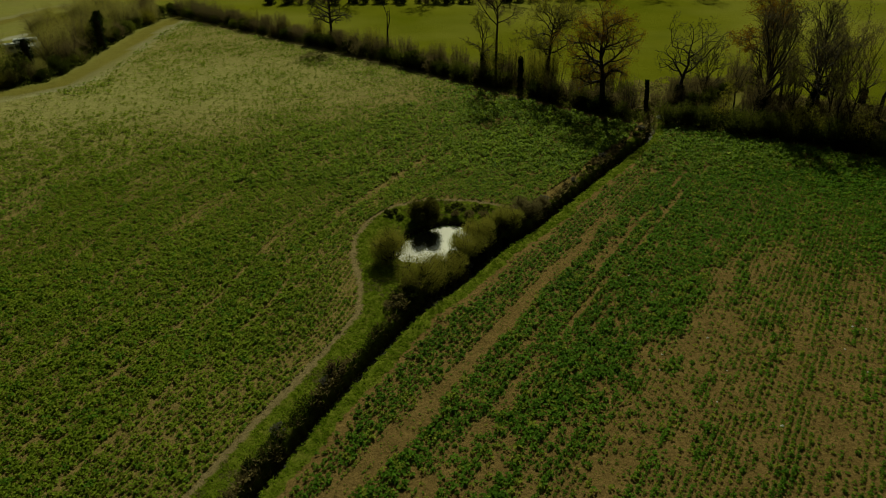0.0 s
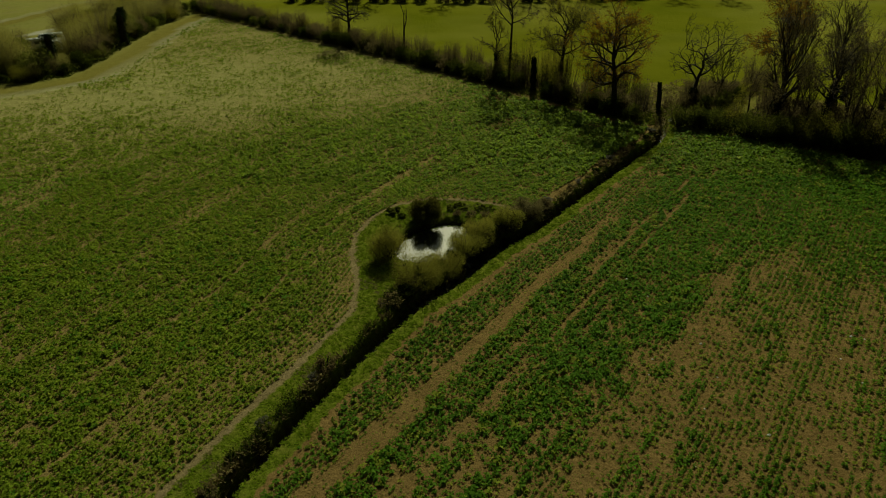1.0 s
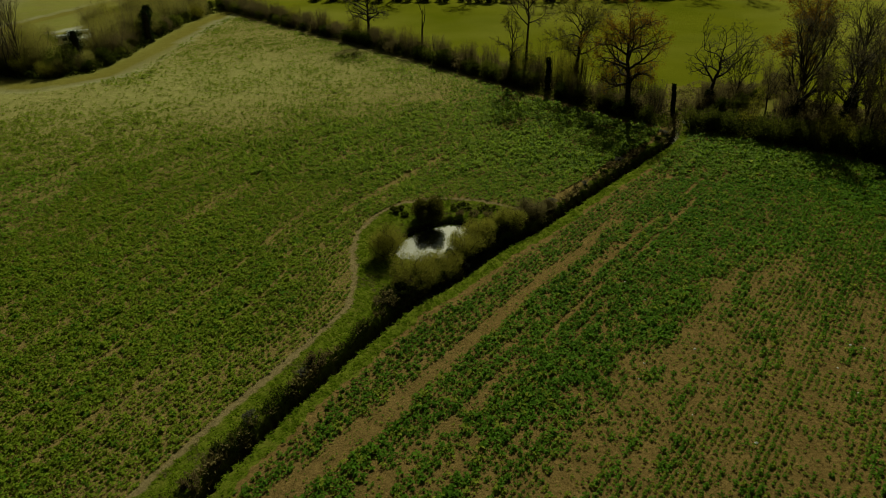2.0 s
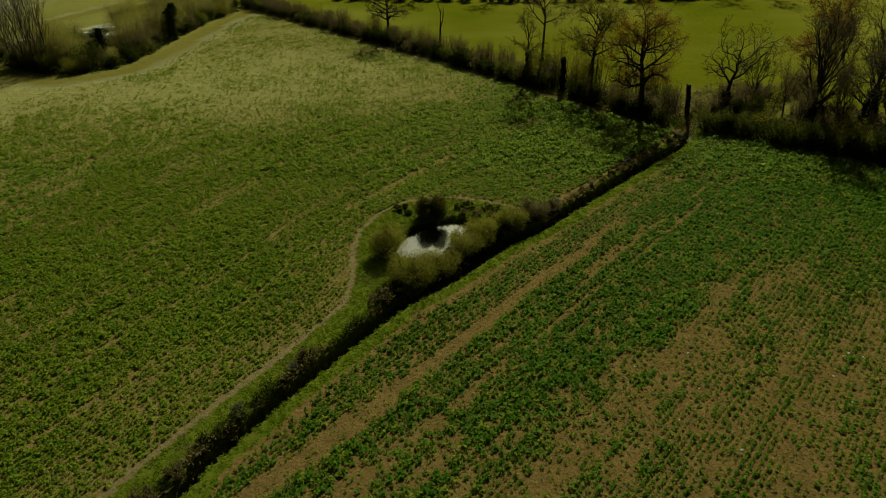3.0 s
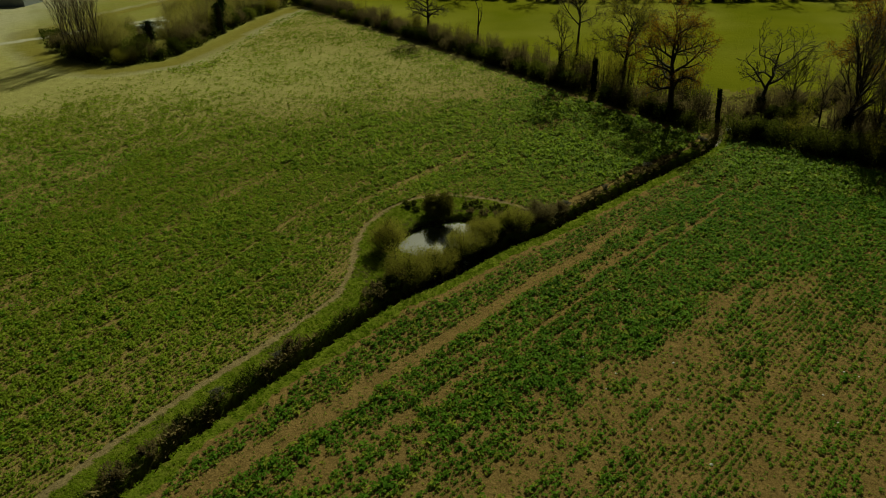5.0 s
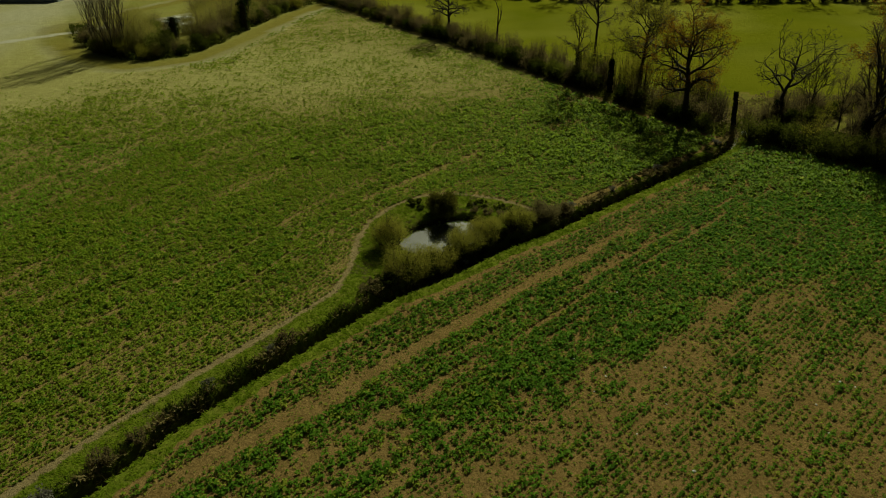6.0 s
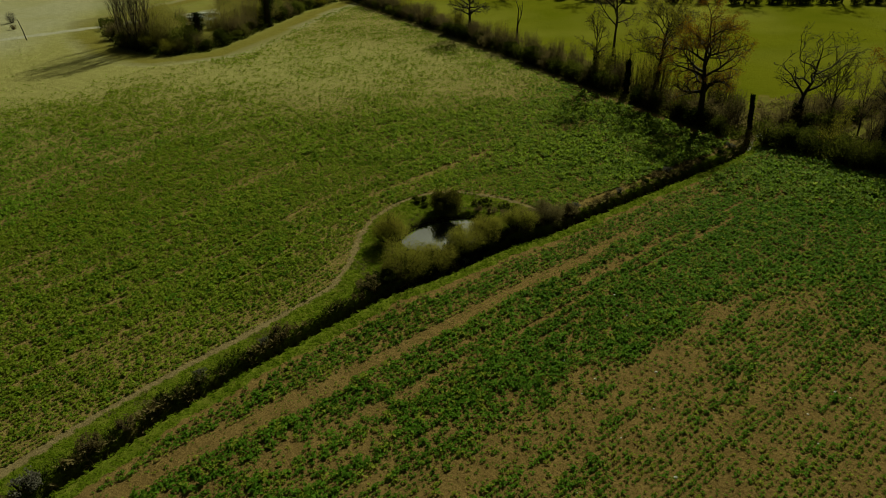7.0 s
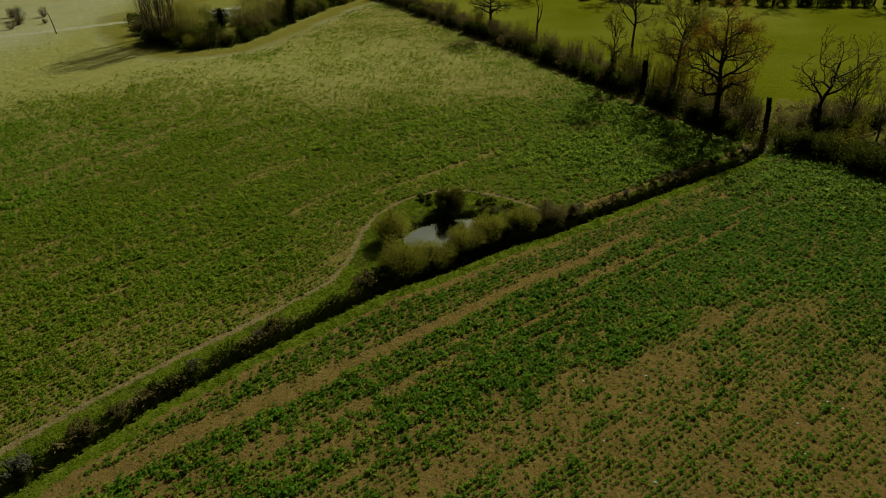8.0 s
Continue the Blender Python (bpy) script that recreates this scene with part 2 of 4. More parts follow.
def value_noise(x, y, scale, seed):
    """Smooth noise from 0 to 1 over the plan."""
    rng = np.random.default_rng(seed)
    table = rng.random((128, 128))
    u, v = np.asarray(x) / scale, np.asarray(y) / scale
    i, j = np.floor(u).astype(int), np.floor(v).astype(int)
    fu, fv = u - i, v - j
    fu, fv = fu * fu * (3 - 2 * fu), fv * fv * (3 - 2 * fv)
    g = lambda a, b: table[a % 128, b % 128]
    return (g(i, j) * (1 - fu) + g(i + 1, j) * fu) * (1 - fv) + (g(i, j + 1) * (1 - fu) + g(i + 1, j + 1) * fu) * fv


def fractal(x, y, scale, seed):
    return (value_noise(x, y, scale, seed) + 0.5 * value_noise(x, y, scale / 2.1, seed + 1) + 0.25 * value_noise(x, y, scale / 4.3, seed + 2)) / 1.75


def along(path, x, y):
    """Signed distance (left is plus), and how far along, of places from a line of points; further numbers of the points are glided between."""
    path = np.asarray(path, dtype=float)
    x, y = np.asarray(x, dtype=float), np.asarray(y, dtype=float)
    best = np.full(x.shape, 1e9)
    side = np.zeros(x.shape)
    extra = [np.zeros(x.shape) for _ in range(path.shape[1] - 2)]
    for p, q in zip(path[:-1], path[1:]):
        d = q[:2] - p[:2]
        L = np.hypot(*d)
        t = np.clip(((x - p[0]) * d[0] + (y - p[1]) * d[1]) / L ** 2, 0, 1)
        ex, ey = x - (p[0] + t * d[0]), y - (p[1] + t * d[1])
        r = np.hypot(ex, ey)
        near = r < best
        best = np.where(near, r, best)
        side = np.where(near, np.sign(d[0] * ey - d[1] * ex), side)
        for k in range(len(extra)):
            extra[k] = np.where(near, p[2 + k] + t * (q[2 + k] - p[2 + k]), extra[k])
    return best * side, extra


# ---- the plan ----
# the ditch's middle line and half width
DITCH = [(-33.79, -22.14, 0.62), (-18.79, 9.86, 0.62), (-15.39, 21.36, 0.62), (-12.49, 30.66, 0.67), (-9.19, 38.36, 0.72), (-6.19, 44.46, 0.77),
         (-3.39, 49.86, 0.87), (0.27, 55.55, 1.5), (4.07, 61.15, 1.4), (9.41, 66.86, 0.95), (14.11, 73.76, 0.9), (21.21, 83.66, 0.85),
         (27.81, 92.66, 0.8), (30.41, 97.86, 0.72), (31.61, 103.36, 0.52), (32.01, 106.86, 0.42)]
# the trodden track round the pond
TRACK = [(-23.6, 6.0), (-18.8, 23.0), (-16.8, 29.0), (-13.7, 36.8), (-10.2, 44.4), (-8.2, 49.6), (-8.4, 54.0), (-9.7, 59.4), (-10.1, 64.0), (-8.8, 68.6), (-6.5, 71.7), (-3.0, 73.2), (2.0, 73.0), (8.0, 70.4)]
POND = (-1.5, 63.2)
# the lines along which the two fields are drilled
ROWS_WEST = [(-30.0, -20.0), (-24.0, 6.0), (-19.3, 23.0), (-17.3, 29.0), (-14.2, 36.8), (-10.6, 44.4), (-8.6, 49.6), (-7.6, 55.0), (-6.3, 60.5), (-3.8, 66.0), (0.5, 72.0), (12.0, 87.0), (30.0, 110.0), (60.0, 150.0)]
ROWS_EAST = [(-40.3, -22.6), (67.3, 146.0)]
# the field's far edge, from the top of the hill to the ditch, and on from there
HEDGE = [(-84.0, 212.0), (-71.0, 199.5), (-47.0, 176.0), (-25.0, 154.0), (-10.0, 139.5), (2.0, 126.5), (10.5, 117.0), (18.8, 108.5), (25.0, 102.0), (30.5, 99.3)]
HEDGE_EAST = [(32.0, 98.3), (38.0, 95.0), (46.0, 89.5), (55.0, 83.5), (75.0, 71.0), (120.0, 45.0)]
WOOD = [(-132.0, 160.0), (-117.0, 144.0), (-102.0, 132.5), (-86.0, 126.0), (-78.0, 133.0), (-77.5, 148.0), (-79.5, 165.0), (-81.0, 188.0), (-79.0, 206.0)]

ROAD = [(-190.0, 96.0), (-150.0, 123.0), (-142.6, 129.5), (-137.0, 136.5), (-131.7, 144.5), (-125.6, 154.2), (-112.0, 178.0), (-104.0, 200.0)]


def pond_reach(x, y):
    """Below 1 within the pond."""
    px, py = x - POND[0], y - POND[1]
    c, s = math.cos(radians(52)), math.sin(radians(52))
    u, v = px * c + py * s, -px * s + py * c
    return np.sqrt((u / 5.4) ** 2 + (v / 3.7) ** 2)


def ground_height(x, y):
    d, (half,) = along(DITCH, x, y)
    r = np.abs(d) / half
    wob = fractal(x, y, 2.0, 40) - 0.5
    z = -1.6 * (1 - smooth01(r + wob * 0.35, 0.55, 1.1))
    z = np.minimum(z, -1.15 * (1 - smooth01(pond_reach(x, y) + wob * 0.25, 0.75, 1.12)))
    z = z + 0.10 * (fractal(x, y, 6.0, 11) - 0.5) + 0.05 * (fractal(x, y, 0.9, 12) - 0.5)
    return z


def hill(x, y):
    """1 on the dry brow of the hill, falling to 0 round it."""
    return np.exp(-((x + 52) / 40) ** 2 - ((y - 122) / 30) ** 2)


def brow(x, y):
    """0 on the lower field, rising to 1 where the slope's crop is thin and dry."""
    return smooth01(y - 0.55 * x + 24 * (fractal(x, y, 20.0, 41) - 0.5), 92, 150)


def more_zones(x, y):
    """How much pale straw or gravel, and how much near-black bed, there is at a place."""
    d, (half,) = along(DITCH, x, y)
    w, _ = along([(-121.0, 226.0), (-127.0, 186.0)] + WOOD, x, y)
    r, _ = along(ROAD, x, y)
    n = fractal(x, y, 14.0, 71)
    # dry western meadow, its straw tone paled to carry distant haze in the colour
    pale = smooth01(-x - 0.35 * (y - 120), 112, 136) * (1 - smooth01(w, -1, 4)) * np.clip(0.1 + 0.8 * n, 0, 0.6)
    pale = np.where((w > -9.0) & (w < -5.5) & (x < -60), np.maximum(pale, 0.5 * n), pale)
    pale = np.where(np.abs(r) < 1.7, 1.0, pale)
    dark_bed = np.maximum(1 - smooth01(np.abs(d) / half, 0.8, 1.0), 1 - smooth01(pond_reach(x, y), 0.95, 1.08))
    ochre = smooth01(w, -8.5, -6.5) * (1 - smooth01(w, -1.5, 0.5)) * (x < -60) * np.clip(0.4 + n, 0, 1)
    return pale, dark_bed, ochre


def field_zones(x, y):
    """How much grass, pasture, trodden earth and moss there is at a place."""
    d, (half,) = along(DITCH, x, y)
    t, _ = along(TRACK, x, y)
    h, _ = along(HEDGE, x, y)
    e, _ = along(HEDGE_EAST, x, y)
    w, _ = along(WOOD, x, y)
    wob = (fractal(x, y, 3.0, 5) - 0.5)
    left_verge = (d > 0) & (t < 0) & (t > -14) & (d < 16) & (y < 110)
    grass = np.where(left_verge, 1.0, 0.0)
    grass = np.maximum(grass, np.where((d <= 0) & (-d < half + 1.35 + wob * 1.2), 1.0, 0.0))
    grass = np.maximum(grass, np.where((d > 0) & (y > 66) & (d < half + 0.8 + wob), 1.0, 0.0))
    grass = np.maximum(grass, np.where(pond_reach(x, y) < 1.55, 1.0, 0.0))
    beyond = np.where(((h > 0) & (d > 0)) | ((e > 0) & (d <= 0)), 1.0, 0.0)
    scrub = (beyond > 0) & (((d > 0) & (h < 9 + 4 * wob)) | ((d <= 0) & (e < 24 + 5 * wob) & (y < 124 + 4 * wob)))
    grass = np.where(scrub, 0.52, grass)
    pasture = np.where((beyond > 0) & ~scrub, 1.0, 0.0)
    wood_edge = np.where((w > -7.0) & (x < -60), 1.0, 0.0)
    pasture = np.maximum(pasture, 0.55 * wood_edge)
    trod = np.where(np.abs(t) < 0.28 + 0.4 * wob, 1.0, np.where(np.abs(t) < 0.48, 0.4, 0.0)) * (y < 74)
    # olive moss, increased to the far west as painted haze brightness
    moss = np.where(d > 0, 0.1 + 0.12 * smooth01(-x, -6, 12) + 0.42 * brow(x, y) + 0.4 * np.maximum(hill(x, y), smooth01(-x, 60, 90)), 0)
    moss = np.maximum(moss, np.where(d < 0, 0.06 * smooth01(e, -12, -3), 0))
    moss = np.maximum(moss, np.where(d > 0, 0.5 * smooth01(h, -14, -4) * smooth01(-x, 0, 40), 0))
    moss = np.where(scrub, 0.2, moss)
    trod = np.where(beyond > 0, 0, trod)
    trod = np.maximum(trod, 0.5 * wood_edge * (0.6 + wob))
    return grass, pasture, trod, np.clip(moss, 0, 1)


def spread_axis(lo, hi, step, far, wide_lo, wide_hi, wide_step):
    """Fine steps in the middle, wider ones to both sides, and growing ones out to the horizon."""
    inner = np.concatenate([np.arange(wide_lo, lo - wide_step / 2, wide_step), np.arange(lo, hi + step / 2, step), np.arange(hi + wide_step, wide_hi + wide_step / 2, wide_step)])
    out, s = [], wide_step
    while s < far:
        s *= 1.2
        out.append(s)
    tail = np.cumsum(out)
    tail = tail[tail < far]
    return np.concatenate([inner[0] - tail[::-1], inner, inner[-1] + tail])


def build_ground():
    xs, ys = spread_axis(-26.0, 40.0, 0.40, 2400.0, -165.0, 70.0, 1.5), spread_axis(18.0, 108.0, 0.40, 2400.0, -10.0, 215.0, 1.5)
    X, Y = np.meshgrid(xs, ys)
    Z = ground_height(X, Y)
    nx, ny = len(xs), len(ys)
    i = np.arange(nx * ny).reshape(ny, nx)
    q = np.stack([i[:-1, :-1], i[:-1, 1:], i[1:, 1:], i[1:, :-1]], axis=-1).reshape(-1, 4)
    me = mesh_of("ground", np.stack([X, Y, Z], axis=-1), q, GROUND, smooth=True)
    g, p, t, m = field_zones(X.ravel(), Y.ravel())
    me.color_attributes.new("zones", 'FLOAT_COLOR', 'POINT').data.foreach_set("color", np.stack([g, p, t, m], axis=-1).astype(np.float32).ravel())
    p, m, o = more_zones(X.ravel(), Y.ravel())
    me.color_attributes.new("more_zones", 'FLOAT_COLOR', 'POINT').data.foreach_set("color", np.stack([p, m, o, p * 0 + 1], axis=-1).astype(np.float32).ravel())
    return tagged(new("ground", me), "brown tilled field soil with grassy verges and pasture beyond", "ground", kind="structure")


build_ground()


def build_water(name, label, pts, mat):
    n = len(pts)
    c = np.mean(pts, axis=0)
    v = [(*c,)] + [tuple(p) for p in pts]
    q = [(0, 1 + k, 1 + (k + 1) % n, 1 + (k + 1) % n) for k in range(n)]
    me = bpy.data.meshes.new(name)
    me.from_pydata(v, [], [f[:3] for f in q])
    me.materials.append(mat)
    return tagged(new(name, me), label, "water", kind="structure")


ring = []
for k in range(48):
    a = 2 * math.pi * k / 48
    c, s = math.cos(radians(52)), math.sin(radians(52))
    u, v = 6.0 * math.cos(a), 4.4 * math.sin(a)
    ring.append((POND[0] + u * c - v * s, POND[1] + u * s + v * c, -0.62))
build_water("pond_water", "still grey pond water reflecting the bright sky", ring, POND_WATER)
dp = np.array(DITCH)
lv, lq = [], []
for k, (x, y, hw) in enumerate(DITCH):
    d = dp[min(k + 1, len(dp) - 1), :2] - dp[max(k - 1, 0), :2]
    d /= np.linalg.norm(d)
    lv += [(x - d[1] * hw, y + d[0] * hw, -1.33), (x + d[1] * hw, y - d[0] * hw, -1.33)]
    if k:
        lq.append((2 * k - 2, 2 * k - 1, 2 * k + 1, 2 * k))
tagged(new("ditch_water", mesh_of("ditch_water", lv, lq, WATER)), "dark shallow water along the bottom of the ditch", "water", kind="structure")

# ---- crops and grass ----


def strip_offset(x, y):
    """How far a place lies to the right of the bare strip's middle, and how far along it."""
    ux, uy = 0.5376, 0.8432
    return (x + 8.0) * uy - (y - 28.0) * ux, x * ux + y * uy


def east_cover(x, y, b):
    """Chance and size of plants in the field east of the ditch."""
    e, run = strip_offset(x, y)
    rag = fractal(x, y, 2.6, 33) - 0.5
    patch = fractal(x, y, 9.0, 22)
    shut = smooth01(run + 10 * (fractal(x, y, 22.0, 23) - 0.5), 56, 76)
    row = value_noise(e, run / 14.0, 0.9, 21)
    # the tan strip, the lush band beside it, and thin plants beyond
    edge = 10.6 + 0.24 * np.clip(run - 42, 0, 60) + 9.0 * (patch - 0.5) + 3.0 * rag
    lush = 1 - smooth01(e, edge - 2.5, edge + 2.5)
    lush = np.maximum(lush, shut)
    holes = smooth01(value_noise(e, run / 12.0, 0.8, 24) + 0.5 * (fractal(x, y, 1.8, 25) - 0.5), 0.71, 0.9) * (1 - 0.8 * shut)
    clump = smooth01(fractal(e, run / 5.0, 1.25, 27) + 0.09 * (1 - smooth01(np.abs(e - 15.9), 0.5, 1.8)) - 0.05 * smooth01(e, 20, 32) + 0.12 * (fractal(x, y, 0.7, 28) - 0.5), 0.52, 0.78)
    streak = smooth01(value_noise(e, run / 30.0, 1.5, 30), 0.35, 0.62)
    thin = (0.40 + 0.74 * streak) * (0.45 + 0.8 * smooth01(fractal(x, y, 1.6, 38), 0.3, 0.7))
    cover = lush * (0.97 - 0.72 * holes) + (1 - lush) * np.maximum(thin, 0.92 * clump)
    size = lush * (0.69 + 0.32 * row - 0.2 * holes) + (1 - lush) * (0.53 + 0.18 * clump)
    # the strip between the verge and the bare line
    near = e < 0
    cover = np.where(near, (1.0 - 0.4 * holes) * smooth01(b + 1.2 * rag, 1.4, 2.3), cover)
    size = np.where(near, 0.54 + 0.22 * row, size)
    bare = 1 - smooth01(np.abs(e + 1.3 * rag), 0.5, 1.0)
    bare = bare * (1 - 0.9 * smooth01(run, 60, 76))
    cover = cover * (1 - 0.78 * bare)
    size = size * (1 - 0.5 * bare)
    for mid in (2.9, 4.6):
        rut = 1 - smooth01(np.abs(e - mid - 0.02 * (run - 45) - 0.25 * rag), 0.12, 0.26)
        cover = cover * (1 - 0.92 * rut * (1 - smooth01(run, 92, 104)) * (0.35 + 0.65 * smooth01(run, 34, 46)))
    return cover, size


def crop_cover(x, y):
    """The chance that a seed came up at a place, and the size of the plant."""
    d, (half,) = along(DITCH, x, y)
    t, _ = along(TRACK, x, y)
    h, _ = along(HEDGE, x, y)
    e, _ = along(HEDGE_EAST, x, y)
    w, _ = along(WOOD, x, y)
    b = -d - half
    v, _ = along(ROWS_WEST, x, y)
    run = 0.552 * x + 0.834 * y
    patch = fractal(x, y, 9.0, 22)
    broad = fractal(x, y, 26.0, 23)
    right, right_size = east_cover(x, y, b)
    # on the other side the lines follow the track
    far = smooth01(v, 20, 45)
    streak = value_noise(v, run / 12.0, 0.9, 25)
    gap = smooth01(value_noise(v, run / 13.0, 1.7, 26) + 0.4 * (fractal(x, y, 2.0, 39) - 0.5), 0.64, 0.8)
    left = 0.96 + 0.3 * smooth01(patch, 0.25, 0.6) * (0.5 + 0.8 * streak)
    left = left * (1 - (0.30 - 0.18 * far) * gap)
    beside = 1 - smooth01(y, 70, 78)
    left = left * np.where((t > 0) & (y < 76), smooth01(t, 0.12, 0.5), 1.0)
    near = (1 - smooth01(v, 4.0, 8.0)) * (v > 0) * beside
    left = left * (1 - near * (0.02 + 0.22 * smooth01(fractal(v * 2.2, run / 2.5, 2.2, 28), 0.5, 0.68)))
    spur, _ = along([(-16.4, 59.0), (-14.7, 63.7), (-12.2, 70.7), (-9.5, 75.0), (-6.8, 80.5), (-2.6, 87.5)], x, y)
    left = np.where(np.abs(spur) < 0.15 + 0.6 * value_noise(run, v, 2.4, 34), left * 0.2, left)
    line = (np.abs(v - 7.8 - 0.8 * (broad - 0.5)) < 0.22) | (np.abs(v - 12.9 - 0.8 * (broad - 0.5)) < 0.16)
    left = np.where(line & (y < 80), left * (0.15 + 0.75 * smooth01(value_noise(run, v * 0, 2.6, 29), 0.5, 0.75)), left)
    left = left * (1 - 0.75 * hill(x, y) * (0.42 + 0.8 * smooth01(broad, 0.35, 0.7)))
    dry = brow(x, y)
    left = left * (1 - dry * (0.22 + 0.5 * smooth01(fractal(x, y, 6.0, 42), 0.35, 0.65)))
    left = left * (1 - 0.97 * smooth01(y - 0.35 * (x + 70), 88, 112) * smooth01(-x, 62, 90))
    left = np.maximum(left, 0.95 * smooth01(h, -16, -8) * smooth01(d, 2.5, 4.0) * (x > -40))
    inside = (d > 0) & ((t > 0.12) | (d > 16) | (y > 73)) & (d > half + 1.6)
    left = np.where(inside, left, 0) * (h < -1.5) * np.where(x < -55, (w < -7.5) & (-x - 0.35 * (y - 120) < 127), True)
    left_size = 0.64 + 0.24 * np.maximum(smooth01(v, 2, 10), 1 - beside) + 0.5 * (patch - 0.5) + 0.22 * (streak - 0.5) - 0.2 * gap - 0.16 * dry
    left_size = left_size + 0.28 * smooth01(x, -6, 8) * smooth01(y, 76, 86)
    close = smooth01(e, -22, -10) * (b > 1.3)
    right = np.maximum(right, close) * (e < -0.7)
    right_size = right_size + 0.28 * close
    cover = np.where(d > 0, left, right)
    return np.where(pond_reach(x, y) < 1.6, 0, cover), np.where(d > 0, left_size, right_size)


def rosette(rng, leaves):
    """One leafy plant: leaves that arch out and down, some short and upright in the heart; unit size."""
    v, q = [], []
    for k in range(leaves):
        inner = k >= leaves * 0.62
        a = 2 * math.pi * (k + rng.uniform(-0.45, 0.45)) / (leaves * (0.38 if inner else 0.62))
        r = rng.uniform(0.3, 0.6) if inner else rng.uniform(0.65, 1.2)
        up = rng.uniform(0.85, 1.15) if inner else rng.uniform(0.45, 0.85)
        wd = rng.uniform(0.22, 0.32) if inner else rng.uniform(0.24, 0.42)
        tip = 0.85 if inner else rng.uniform(0.15, 0.75)
        ca, sa = math.cos(a), math.sin(a)
        b = len(v)
        v += [(0.04 * ca, 0.04 * sa, up * 0.6), (r * 0.6 * ca - wd * sa, r * 0.6 * sa + wd * ca, up * rng.uniform(0.8, 0.95)), (r * ca, r * sa, up * tip), (r * 0.6 * ca + wd * sa, r * 0.6 * sa - wd * ca, up)]
        q.append((b, b + 1, b + 2, b + 3))
    return np.array(v), np.array(q)


def scatter(name, mat, x, y, size, templates, rng, tall=1.0):
    """All plants of one stretch as one mesh."""
    z = ground_height(x, y)
    vs, qs, base = [], [], 0
    pick = rng.integers(0, len(templates), len(x))
    for k, (tv, tq) in enumerate(templates):
        sel = np.where(pick == k)[0]
        n = len(sel)
        if not n:
            continue
        a = rng.uniform(0, 2 * math.pi, n)
        c, s = np.cos(a)[:, None], np.sin(a)[:, None]
        sz = size[sel][:, None]
        vx = (tv[None, :, 0] * c - tv[None, :, 1] * s) * sz + x[sel][:, None]
        vy = (tv[None, :, 0] * s + tv[None, :, 1] * c) * sz + y[sel][:, None]
        vz = tv[None, :, 2] * sz * tall * rng.uniform(0.75, 1.25, n)[:, None] + z[sel][:, None]
        vs.append(np.stack([vx, vy, vz], axis=-1).reshape(-1, 3))
        qs.append((tq[None] + (np.arange(n) * len(tv))[:, None, None]).reshape(-1, 4) + base)
        base += n * len(tv)
    return new(name, mesh_of(name, np.concatenate(vs), np.concatenate(qs), mat))


def drill(rng, x0, x1, y0, y1, gap, step):
    """Seeds in uneven rows, along the track on one side of the ditch and along the ditch on the other."""
    n = int((x1 - x0) * (y1 - y0) / (gap * step))
    x, y = rng.uniform(x0, x1, n), rng.uniform(y0, y1, n)
    d, _ = along(DITCH, x, y)
    for path, here in ((ROWS_WEST, d > 0), (ROWS_EAST, d <= 0)):
        px, py = x[here], y[here]
        v = along(path, px, py)[0]
        gx, gy = (along(path, px + 0.05, py)[0] - v) / 0.05, (along(path, px, py + 0.05)[0] - v) / 0.05
        shift = np.round(v / gap) * gap - v + rng.normal(size=len(px)) * 0.11 * gap
        shift = np.where(np.hypot(gx, gy) < 1.3, shift, 0)
        x[here], y[here] = px + gx * shift, py + gy * shift
    return x, y


def sow(rng, x0, x1, y0, y1, per):
    n = int((x1 - x0) * (y1 - y0) * per)
    return rng.uniform(x0, x1, n), rng.uniform(y0, y1, n)


rng = np.random.default_rng(7)
FULL = [rosette(rng, 6) for _ in range(16)]
THIN = [rosette(rng, 5) for _ in range(12)]
